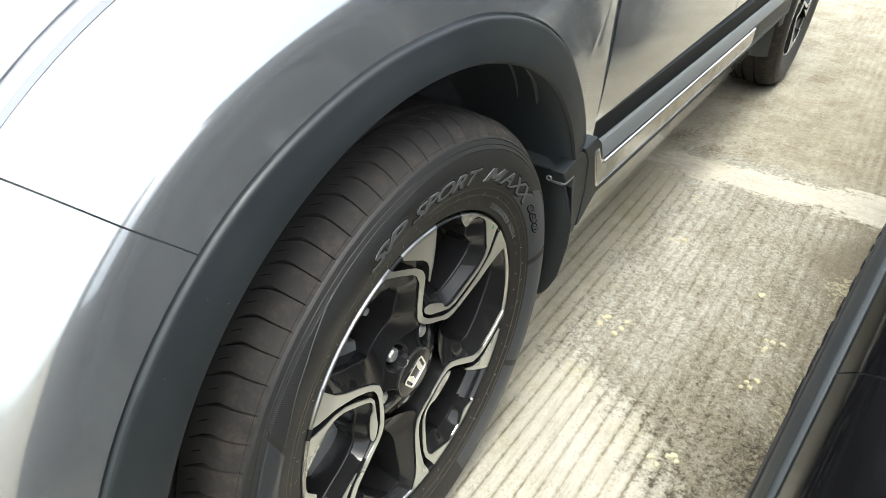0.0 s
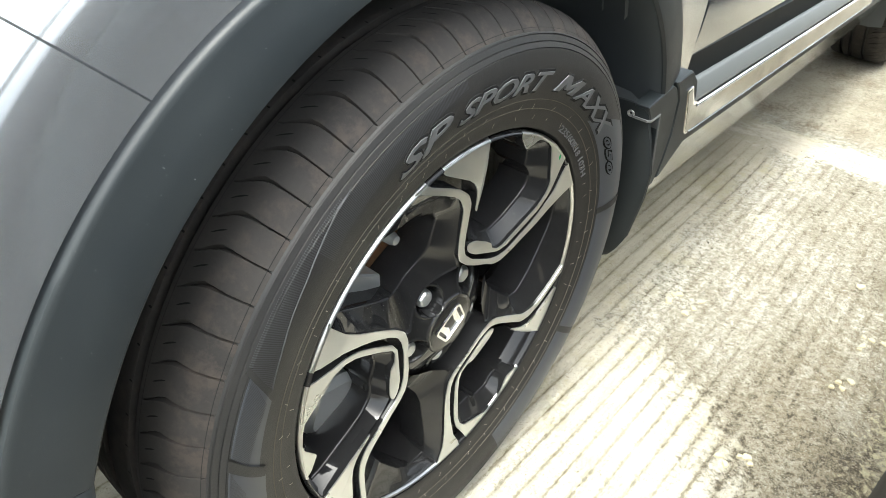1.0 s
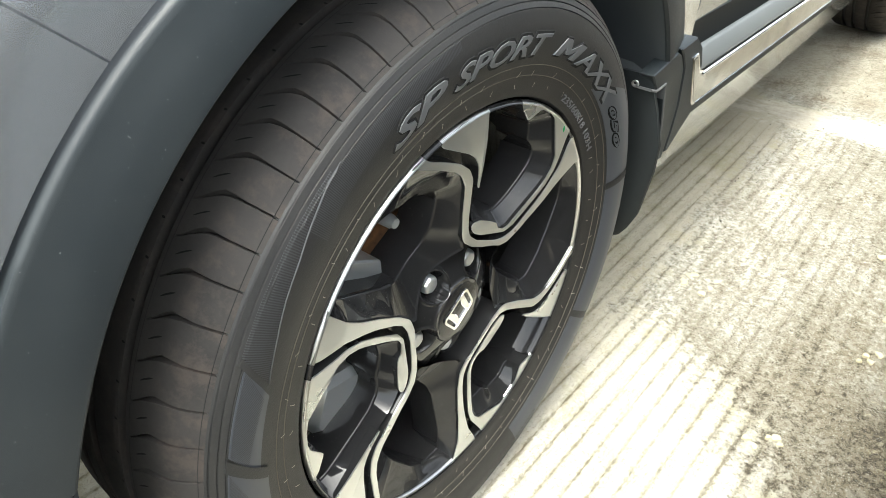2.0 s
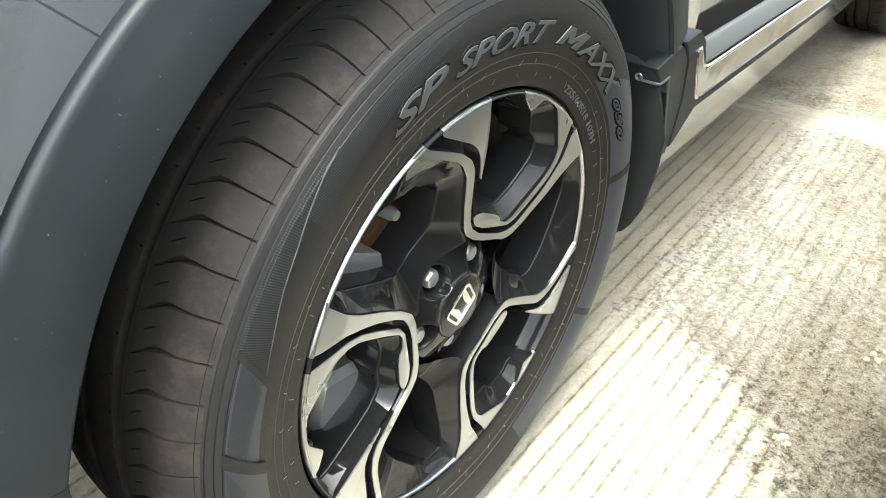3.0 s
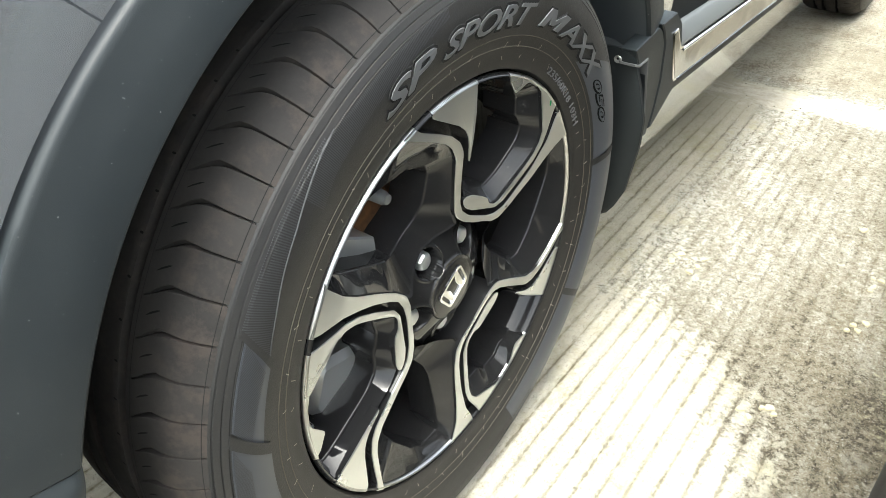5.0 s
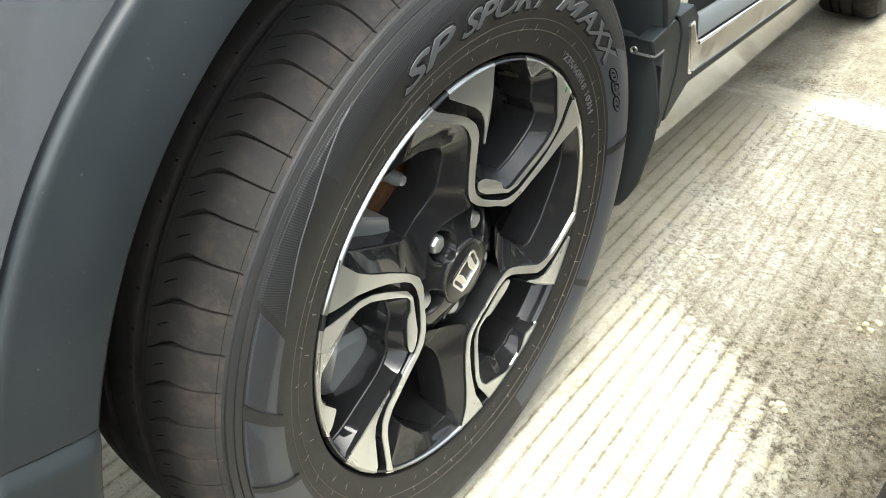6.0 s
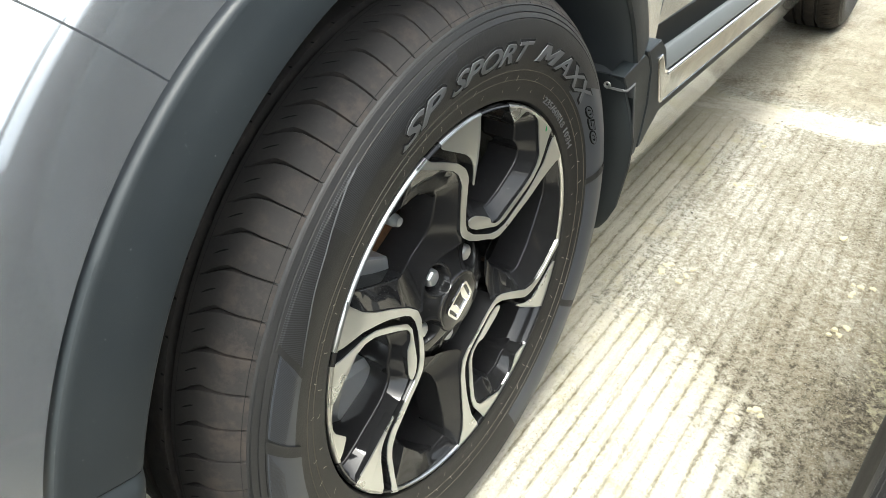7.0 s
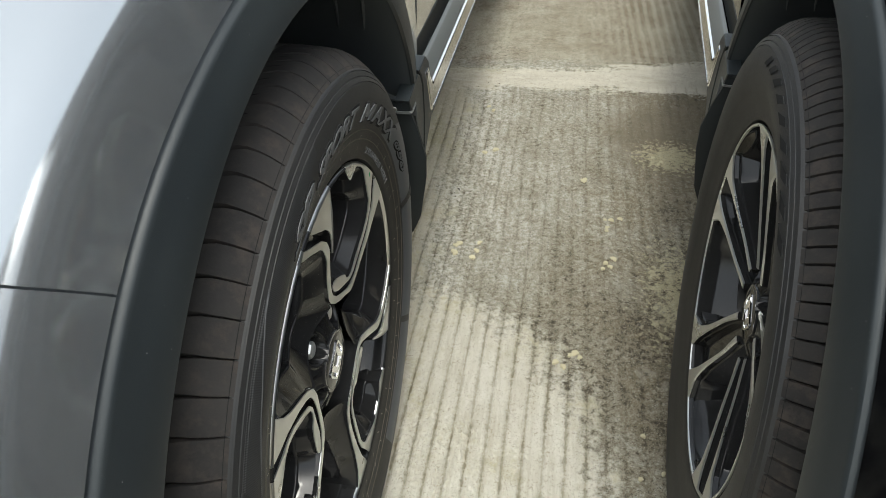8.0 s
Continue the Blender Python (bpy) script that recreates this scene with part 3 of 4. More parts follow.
def reach(outline, c, d):
    """Distance from c along d to a closed outline."""
    best = 0.0
    for p, q in zip(outline, outline[1:] + outline[:1]):
        e = (q[0] - p[0], q[1] - p[1])
        det = d[0] * -e[1] + e[0] * d[1]
        if abs(det) > 1e-12:
            wx, wy = p[0] - c[0], p[1] - c[1]
            s, u = (wx * -e[1] + e[0] * wy) / det, (d[0] * wy - d[1] * wx) / det
            if s > 0 and -1e-6 <= u <= 1 + 1e-6:
                best = max(best, s)
    return best


def funnel(outer, hole, c):
    """A sloped surface from an outline near the face down to a hole, with the hole's wall."""
    outer, hole = rounded(outer, 0.003), rounded(hole, 0.004)
    rows = []
    for i in range(120):
        d = (math.cos(math.tau * i / 120), math.sin(math.tau * i / 120))
        a, b = reach(outer, c, d) + 0.001, reach(hole, c, d)
        b = min(b, a - 0.002)
        line = [(-0.003, a), (-0.0045, mixf(a, b, 0.06))]
        soft = min(0.0042, (a - b) * 0.6)
        for j in range(8):
            turn = radians(26 + 63 * j / 7)
            line.append((-0.0200 - soft * (1 - math.cos(turn)), b + soft * (1 - math.sin(turn))))
        line += [(-0.065, b - 0.0004)]
        rows.append([(x, c[0] + d[0] * r, c[1] + d[1] * r) for x, r in line])
    return sheet(rows, 0, True)


def even(points, count):
    """Points at even steps along a line."""
    ps = [Vector(p) for p in points]
    run = np.cumsum([0.0] + [(b - a).length for a, b in zip(ps, ps[1:])])
    at = np.linspace(0, run[-1], count)
    return list(zip(np.interp(at, run, [p.x for p in ps]).tolist(), np.interp(at, run, [p.y for p in ps]).tolist()))


def ribbon_band(edge_a, edge_b, x_top, x_low):
    """A solid ribbon between two edge lines in (y, z), with a small bevel on both."""
    a, b = even(smooth_line(edge_a, 3, 0.0035), 150), even(smooth_line(edge_b, 3, 0.0035), 150)
    rows = []
    for p, q in zip(a, b):
        p, q = Vector(p), Vector(q)
        in_ = (q - p).normalized() * 0.0005
        rows.append([(x_low, *p), (x_top - 0.0005, *p), (x_top, *(p + in_)), (x_top, *(q - in_)), (x_top - 0.0005, *q), (x_low, *q)])
    bm = bmesh.new()
    vs = grid(bm, rows)
    bm.faces.new(vs[0])
    bm.faces.new(vs[-1][::-1])
    return bm


def sunk(bm):
    """Sinks the zigzag wheel's face between rim and hub."""
    for v in bm.verts:
        v.co.x -= float(np.interp(math.hypot(v.co.y, v.co.z - AXLE), [p[0] for p in FACE_SINK], [p[1] for p in FACE_SINK]))
    return bm


def make_rim_zigzag(wheel, side):
    lip = [(-0.003, 0.2380), (0.0004, 0.2386), (0.0016, 0.2400), (0.0012, 0.2408), (-0.0022, 0.2436), (-0.004, 0.2436)]
    for k in range(3):
        for a0, a1, bright in ((-11.4, 37.4, 1), (37.4, 41.0, 0), (41.0, 71.8, 1), (71.8, 85.8, 0), (85.8, 102.9, 1), (102.9, 108.6, 0)):
            part("rim_lip", turned(lip, max(2, int(a1 - a0) // 2), a0 + 120 * k, a1 + 120 * k, closed=True), LIP if bright else GLOSS_BLACK, wheel, "bright machined rim edge" if bright else "gloss black rim edge", side)

    def face(name, bm, mat, label="", angle=40.0):
        part(name, sunk(bm), mat, wheel, label, side, angle)

    for k in range(3):
        t = 120.0 * k
        hub, out = polar(RIBBON_HUB, t), polar(RIBBON_OUT, t)
        face("machined_ribbon", ribbon_band(hub, out, 0.0008, -0.0006), MACHINED, "machined aluminium ribbon")
        face("machined_flag", slab(rounded(polar(FLAG, t), 0.003), -0.0006, 0.0008, 0.0004), MACHINED, "machined aluminium wedge")
        face("machined_hook", slab(rounded(polar(HOOK, t), 0.0025), -0.0006, 0.0008, 0.0004), MACHINED, "machined aluminium hook")
        # gloss black spoke under the machined faces, with flanks towards the openings and a sunk groove floor
        face("spoke", ribbon_band(hub, out, -0.0004, -0.055), GLOSS_BLACK)
        face("spoke_hook", slab(rounded(polar(HOOK, t), 0.0025), -0.05, -0.0004, 0.0006, 0.0004), GLOSS_BLACK)
        floor_a = polar([(110, .2405), (95, .190), (92, .115), (84, .090), (42, .089), (32, .112), (28.5, .157), (32, .213), (36, .2405)], t)
        floor_b = polar([(98, .2405), (88, .1905), (86, .13), (80, .1), (48, .1), (40, .115), (37, .157), (40, .2), (46, .2405)], t)
        face("groove_floor", band(floor_a, floor_b, -0.011, -0.05, 0.0), GLOSS_BLACK)
        web = polar([(85, .241), (94.5, .241), (108, .241), (104, .222), (97, .2), (92.5, .18), (91, .13), (86, .13), (84.8, .197)], t)
        face("spoke_web", slab(rounded(polar(FLAG, t), 0.003), -0.05, -0.0004, 0.0006, 0.0006), GLOSS_BLACK)
        face("spoke_web", slab(rounded(web, 0.003), -0.05, -0.011, 0.001, 0.004), GLOSS_BLACK)
        # broad gloss black flanks sloping from the ribbons to the two openings
        for rim_line, hole, mid in (
            ([(26, .2405), (28.4, .21), (28.8, .19), (28.6, .157), (29.2, .12), (32, .098), (36, .083), (2, .079), (-32, .085), (-27.2, .106), (-26.6, .133), (-26.4, .17), (-24.2, .186), (-21.1, .1975), (-15, .2157), (-8, .2405), (4, .2405), (14, .2405)],
             [(25, .228), (24.3, .199), (19.5, .140), (15, .117), (6, .1045), (-4, .1035), (-11, .111), (-17, .135), (-20, .156), (-18.2, .170), (-9, .186), (0, .200), (11, .222), (18, .232)], (4, .17)),
            ([(71.8, .2405), (66.2, .2235), (61.5, .2365), (55, .2390), (52, .2370), (48.3, .2255), (40.8, .2075), (38.4, .195), (37.6, .18), (38, .165), (40, .1345), (42.8, .1110), (46.5, .1035), (53.5, .1015), (58.5, .107), (64.5, .1080), (77, .1128), (82.3, .1135), (85.6, .13), (85.3, .157), (85.2, .198), (85.8, .2405), (79, .2405)],
             [(71, .233), (65, .222), (60, .228), (54, .220), (51, .205), (44.5, .199), (42.5, .188), (42.8, .168), (44, .142), (48, .121), (59, .1125), (66, .116), (70, .122), (77, .125), (81, .130), (83.5, .145), (83.5, .17), (83.5, .2), (83.5, .232), (78, .236)], (62, .18))):
            bm = funnel(polar(rim_line, t), polar(hole, t), polar([mid], t)[0])
            for v in bm.verts:
                r, a = math.hypot(v.co.y, v.co.z - AXLE), (math.degrees(math.atan2(v.co.z - AXLE, v.co.y)) - t + 180) % 360 - 180
                v.co.x -= 0.015 * max(0.0, 1 - ((a - 2) / 33) ** 2) * max(0.0, min(1.0, (0.125 - r) / 0.035))
            face("spoke_flank", bm, GLOSS_BLACK, "", 17.0)
    rows = [[(0.0016 - 0.0006 * r / 0.003, 0.168 + 0.55 * r * math.cos(radians(30 * i)), 0.527 + r * math.sin(radians(30 * i))) for r in (0.0, 0.002, 0.0038)] for i in range(12)]
    part("paint_mark", sheet(rows, 0, True), GREEN, wheel, "small green paint mark", side)


def make_hub(wheel, side, sink):
    def piece(name, bm, mat, parent, label="", angle=40.0):
        bmesh.ops.translate(bm, vec=(-sink, 0, 0), verts=bm.verts)
        return part(name, bm, mat, parent, label, side, angle)

    rows = []
    rs = [0.0345, 0.037, 0.0385] + [0.0395 + 0.0016 * j for j in range(24)] + [0.079, 0.084]
    for i in range(360):
        a = radians(i)
        row = []
        for r in rs:
            x = -0.0075 if r < 0.0386 else -0.009 - 0.38 * (r - 0.037) if r < 0.072 else -0.0222 - 0.6 * (r - 0.072)
            y, z = r * math.cos(a), r * math.sin(a)
            for k in range(5):
                b = radians(124 - 72 * k)
                d = math.hypot(y - 0.057 * math.cos(b), z - 0.057 * math.sin(b))
                if 0.0170 < d < 0.0216 and r < 0.074:
                    x += 0.0016 * math.sin(math.pi * (d - 0.0170) / 0.0046)
                if d < 0.0175:
                    t = max(0.0, min(1.0, (0.0172 - d) / 0.0025))
                    x = min(x, -0.020 - 0.020 * t * t * (3 - 2 * t))
            row.append((x, y, AXLE + z))
        rows.append(row)
    piece("hub", sheet(rows, 0, True), GLOSS_BLACK, wheel, "", 50)
    piece("centre_cap", turned([(-0.02, 0.0365), (-0.010, 0.036), (-0.0072, 0.0345), (-0.0065, 0.032), (-0.0062, 0.0)], 60), GLOSS_BLACK, wheel, "gloss black cap with chrome badge")
    # badge: a plain rounded trapezium ring with two plain wedges
    tilt = radians(34)
    def badge(points):
        return [(y * math.cos(tilt) - z * math.sin(tilt), AXLE + y * math.sin(tilt) + z * math.cos(tilt)) for y, z in points]
    outer = badge(rounded([(-0.0245, 0.0170), (0.0245, 0.0170), (0.0205, -0.0170), (-0.0205, -0.0170)], 0.007, 5))
    inner = badge(rounded([(-0.0208, 0.0138), (0.0208, 0.0138), (0.0172, -0.0138), (-0.0172, -0.0138)], 0.005, 5))
    rows = [[(-0.0065, *p), (-0.0042, *(Vector(p) * 0.9 + Vector(q) * 0.1)), (-0.0042, *(Vector(p) * 0.1 + Vector(q) * 0.9)), (-0.0065, *q)] for p, q in zip(outer, inner)]
    piece("badge_ring", sheet(rows, 0, True), CHROME, wheel, "plain chrome badge")
    for s in (-1, 1):
        w = badge([(s * 0.0165, 0.0138), (s * 0.0100, 0.0138), (s * 0.0062, 0.0035), (s * 0.0060, -0.0035), (s * 0.0080, -0.0138), (s * 0.0135, -0.0138)])
        piece("badge_wedge", slab(w, -0.0068, -0.0045, 0.0005), CHROME, wheel)
    for k in range(5):
        a = radians(124 - 72 * k)
        y, z = 0.0570 * math.cos(a), AXLE + 0.0570 * math.sin(a)
        rows = [[(x, y + r * math.cos(radians(30 * i + 8)) * (1 if i % 2 else 0.93), z + r * math.sin(radians(30 * i + 8)) * (1 if i % 2 else 0.93)) for x, r in ((-0.040, 0.0112), (-0.0225, 0.0108), (-0.0200, 0.0096), (-0.0188, 0.0078), (-0.0184, 0.0))] for i in range(12)]
        piece("lug_nut", sheet(rows, 0, True), ZINC, wheel, "plated steel wheel nut", 20)


def make_brake(wheel, side, open_spokes):
    part("brake_disc", turned([(-0.082, 0.10), (-0.082, 0.152), (-0.106, 0.152), (-0.106, 0.10)], 72, closed=True), RUST, wheel, "rusty brake disc", side)
    part("disc_hat", turned([(-0.058, 0.02), (-0.058, 0.086), (-0.062, 0.092), (-0.083, 0.096), (-0.083, 0.104)], 72), CAST, wheel, "dark disc hat", side)
    if not open_spokes:
        return
    part("brake_caliper", slab(rounded([(-0.178, 0.27), (-0.128, 0.275), (-0.115, 0.36), (-0.122, 0.445), (-0.178, 0.45), (-0.192, 0.36)], 0.012), -0.14, -0.076, 0.006), CAST, wheel, "grey cast brake caliper", side)
    part("caliper_bracket", slab(rounded([(-0.178, 0.510), (-0.125, 0.483), (-0.082, 0.4605), (-0.080, 0.438), (-0.136, 0.461), (-0.185, 0.480)], 0.003), -0.085, -0.050, 0.002), ZINC, wheel, "zinc-grey caliper bracket", side)
    part("caliper_bracket", slab(rounded([(-0.190, 0.290), (-0.165, 0.262), (-0.120, 0.272), (-0.100, 0.300), (-0.115, 0.335), (-0.17, 0.345)], 0.012), -0.10, -0.055, 0.008), ZINC, wheel, "zinc-grey caliper bracket", side)
    y, z = -0.060, 0.493
    rows = [[(x, y + r * math.cos(radians(30 * i)), z + r * math.sin(radians(30 * i))) for x, r in ((-0.10, 0.0095), (-0.075, 0.0095), (-0.074, 0.0078), (-0.056, 0.0075), (-0.054, 0.006), (-0.050, 0.0055), (-0.049, 0.0))] for i in range(12)]
    part("guide_bolt", sheet(rows, 0, True), ZINC, wheel, "", side)


def arc_text(words, a0, r0, height, width, lean=0.0, raise_by=0.0009, fatten=0.0):
    """Raised lettering round the sidewall: starts at angle a0 and runs clockwise, feet towards the hub."""
    if words == "M":
        pts = [(0, 0), (0, 0.72), (0.20, 0.72), (0.40, 0.34), (0.60, 0.72), (0.80, 0.72), (0.80, 0), (0.61, 0), (0.61, 0.42), (0.46, 0.13), (0.34, 0.13), (0.19, 0.42), (0.19, 0)]
        bm = slab(pts[::-1], 0.0, 1.0, flare=fatten)
        for v in bm.verts:
            top = v.co.x > 0.5
            out = Vector((v.co.y, v.co.z))
            v.co = (out.x + lean * out.y, out.y, 1.0 if top else 0.0)
        x0, x1 = min(v.co.x for v in bm.verts), max(v.co.x for v in bm.verts)
        for v in bm.verts:
            r, top = r0 + height * v.co.y / 0.72, v.co.z > 0.5
            a = radians(a0 - width * (v.co.x - x0) / (x1 - x0))
            v.co = (tyre_side(r) + (raise_by if top else -0.0005), r * math.cos(a), AXLE + r * math.sin(a))
        return bm
    cu = bpy.data.curves.new("lettering", "FONT")
    cu.body, cu.size, cu.shear, cu.offset, cu.resolution_u = words, 1.0, lean, fatten, 3
    ob = new("lettering", cu)
    bpy.context.view_layer.update()
    me = bpy.data.meshes.new_from_object(ob.evaluated_get(bpy.context.evaluated_depsgraph_get()))
    bpy.data.objects.remove(ob), bpy.data.curves.remove(cu)
    bm = bmesh.new()
    bm.from_mesh(me)
    bpy.data.meshes.remove(me)
    bmesh.ops.remove_doubles(bm, verts=bm.verts, dist=0.0005)
    x0, x1 = min(v.co.x for v in bm.verts), max(v.co.x for v in bm.verts)
    top = bmesh.ops.extrude_face_region(bm, geom=bm.faces[:])
    raised = {v for v in top["geom"] if isinstance(v, bmesh.types.BMVert)}
    for v in bm.verts:
        r = r0 + height * v.co.y / 0.72
        a = radians(a0 - width * (v.co.x - x0) / (x1 - x0))
        v.co = (tyre_side(r) + (raise_by if v in raised else -0.0005), r * math.cos(a), AXLE + r * math.sin(a))
    return bm


def arc_bar(a0, a1, r0, r1, lift, a0_top=None, a1_top=None, steps=6):
    """A raised patch of sidewall between two angles and two radii."""
    rows = []
    for i in range(steps + 1):
        f = i / steps
        row = []
        for r, low in [(r0, True)] + [(mixf(r0, r1, k / 7), False) for k in range(8)] + [(r1, True)]:
            g = (r - r0) / (r1 - r0)
            s = mixf(a0, a0 if a0_top is None else a0_top, g)
            e = mixf(a1, a1 if a1_top is None else a1_top, g)
            a = radians(mixf(s, e, f))
            row.append((tyre_side(r) + (-0.0005 if low else lift), r * math.cos(a), AXLE + r * math.sin(a)))
        rows.append(row)
    return rows


def sidewall_marks(wheel, side, lettered):
    """Lettering, ribbed bands, panels and moulding hairs of the outer sidewall."""
    if lettered:
        for words, a0, width, r0, h in (("SP", 116.4, 13.2, 0.2930, 0.0230), ("SPORT", 101.2, 27.6, 0.2930, 0.0205), ("M", 70.3, 11.6, 0.2925, 0.0185), ("AXX", 60.2, 24.0, 0.2915, 0.0205), ("050", 34.6, 14.8, 0.2960, 0.0090)):
            small = words == "050"
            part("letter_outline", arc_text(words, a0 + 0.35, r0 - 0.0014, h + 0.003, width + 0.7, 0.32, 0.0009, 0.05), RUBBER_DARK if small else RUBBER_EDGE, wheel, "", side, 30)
            part("lettering", arc_text(words, a0, r0, h, width, 0.32, 0.0016, 0.0 if small else 0.016), RUBBER_PANEL if small else RUBBER_LIGHT, wheel, "raised grey tyre lettering", side, 30)
        part("lettering", arc_text("235/60R18", 54.6, 0.2550, 0.0080, 18.0), RUBBER_LIGHT, wheel, "small raised size lettering", side, 30)
        part("lettering", arc_text("103H", 34.4, 0.2560, 0.0080, 8.2), RUBBER_LIGHT, wheel, "small raised size lettering", side, 30)
    else:
        for k in range(9):
            bm = bmesh.new()
            grid(bm, arc_bar(128 - 6.0 * k, 124.6 - 6.0 * k, 0.318, 0.330, 0.0010, 131 - 6.0 * k, 128.6 - 6.0 * k))
            part("letter_bar", bm, RUBBER_EDGE, wheel, "raised block of tyre lettering", side)
    if not lettered:
        return
    # a raised line that leaves the shoulder and runs inward, with fine radial ribs on both of its sides
    def line_r(a):
        return float(np.interp(a, [112, 121, 126.7, 132.7, 137.3, 143, 149.5, 156], [0.3365, 0.3362, 0.3344, 0.3277, 0.3222, 0.3178, 0.3111, 0.3057]))

    def border_r(a):
        return 0.3375 if a < 151.2 else mixf(0.3375, 0.3054, (a - 151.2) / 5.3)

    rows = []
    for k in range(60):
        a = 124 + 32.4 * k / 59
        rows.append([(tyre_side(line_r(a) + d) + up, (line_r(a) + d) * math.cos(radians(a)), AXLE + (line_r(a) + d) * math.sin(radians(a))) for d, up in ((-0.0011, -0.0004), (-0.0003, 0.0008), (0.0003, 0.0008), (0.0011, -0.0004))])
    part("sidewall_line", sheet(rows), RUBBER_RIB, wheel, "raised curved moulding line", side)
    bm = bmesh.new()
    for lo, hi, pitch, lift, low, high in (
            (99.0, 133.6, 0.28, 0.0005, lambda a: np.interp(a, [99, 110, 128.5, 133.6], [0.326, 0.318, 0.3115, 0.3030]), lambda a: min(0.3362, line_r(a)) - 0.0012),
            (124.0, 156.0, 0.34, 0.0006, lambda a: line_r(a) + 0.0012, border_r),
            (232.0, 300.0, 0.36, 0.0006, lambda a: 0.312, lambda a: 0.3315)):
        for k in range(int((hi - lo) / pitch)):
            a = lo + pitch * k
            r0, r1 = float(low(a)), float(high(a))
            if r1 - r0 > 0.0015:
                grid(bm, [row[1:] for row in arc_bar(a, a + pitch * 0.5, r0, r1, lift, steps=1)])
    tagged(part("sidewall_rib_band", bm, RUBBER_RIB, wheel, "fine moulded ribs", side), kind="stuff")
    # borders and smooth panels; the panels on the front half carry fine ribs too
    for a0, a1, t0, t1, r0, r1 in ((155.9, 157.3, 150.9, 152.0, 0.303, 0.3385), (171.6, 174.0, 166.0, 168.2, 0.296, 0.336), (188.6, 190.2, 181.4, 182.6, 0.287, 0.335), (206, 207.5, 199, 200.2, 0.287, 0.335), (7.6, 9.2, 7.6, 9.2, 0.284, 0.330)):
        bm = bmesh.new()
        grid(bm, arc_bar(a0, a1, r0, r1, 0.0020, t0, t1, 3))
        part("panel_border", bm, RUBBER, wheel, "", side)
    for a0, a1, t0, t1, r0 in ((157.6, 171.4, 152.2, 165.9, 0.303), (174.2, 188.4, 168.4, 181.2, 0.294), (190.4, 205.8, 182.8, 198.8, 0.288), (46.5, 9.4, 33.0, 9.4, 0.2858), (7.4, -31.0, 7.4, -31.0, 0.2858), (-33.0, -70.0, -33.0, -70.0, 0.2858)):
        bm = bmesh.new()
        grid(bm, arc_bar(a0, a1, r0, 0.3335, 0.0005, t0, t1, 12))
        part("sidewall_panel", bm, RUBBER_PANEL, wheel, "smooth grey sidewall panel", side)
    bm = bmesh.new()
    for a0, t0, r0, count in ((157.8, 152.6, 0.309, 44), (174.6, 169.0, 0.318, 40)):
        for k in range(count):
            grid(bm, [row[1:] for row in arc_bar(a0 + 0.3 * k, a0 + 0.3 * k + 0.15, r0 + 0.0002 * k * (r0 < 0.31), 0.3325, 0.0011, t0 + 0.3 * k, t0 + 0.3 * k + 0.15, 1)])
    tagged(part("panel_rib_band", bm, RUBBER_RIB, wheel, "fine moulded ribs on the panels", side), kind="stuff")
    # fine raised rings near the bead
    for r in (0.2705, 0.2815):
        x = tyre_side(r)
        part("bead_ring", turned([(tyre_side(r - 0.0004), r - 0.0004), (x + 0.0005, r - 0.0001), (x + 0.0005, r + 0.0001), (tyre_side(r + 0.0004), r + 0.0004)], 180), RUBBER_HAIR_DIM, wheel, "", side)
    # moulding hairs
    bm = bmesh.new()
    rng = random.Random(4)
    for r0, count in ((0.2580, 46), (0.2700, 40)):
        for k in range(count):
            a = 360 * (k + rng.uniform(-0.2, 0.2)) / count
            ln = rng.uniform(0.003, 0.006)
            sk = rng.uniform(-0.7, 0.7)
            grid(bm, arc_bar(a, a + 0.16, r0, r0 + ln, 0.0007, a + sk, a + sk + 0.16, 1))
    tagged(part("moulding_hair_band", bm, RUBBER_HAIR, wheel, "pale moulding hairs", side), kind="stuff")


def make_wheel(car, y0, side, style, label):
    """A wheel as a part of its car: the rim's barrel carries all other pieces."""
    wheel = part("wheel", turned(RIM_PROFILE, 180), GLOSS_BLACK, car, label, side)
    wheel.location.y = y0
    make_tyre(wheel, side, 4.6 if style == 0 else 2.6, 1.0 if style == 0 else 0.4, *((RUBBER, TREAD) if style == 0 else (RUBBER_SKYLIT, TREAD_DARKER)))
    sidewall_marks(wheel, side, y0 == 0 and style == 0)
    (make_rim_zigzag if style == 0 else make_rim_split)(wheel, side)
    make_hub(wheel, side, 0.006 if style == 0 else 0.024)
    make_brake(wheel, side, style == 0)
    return wheel


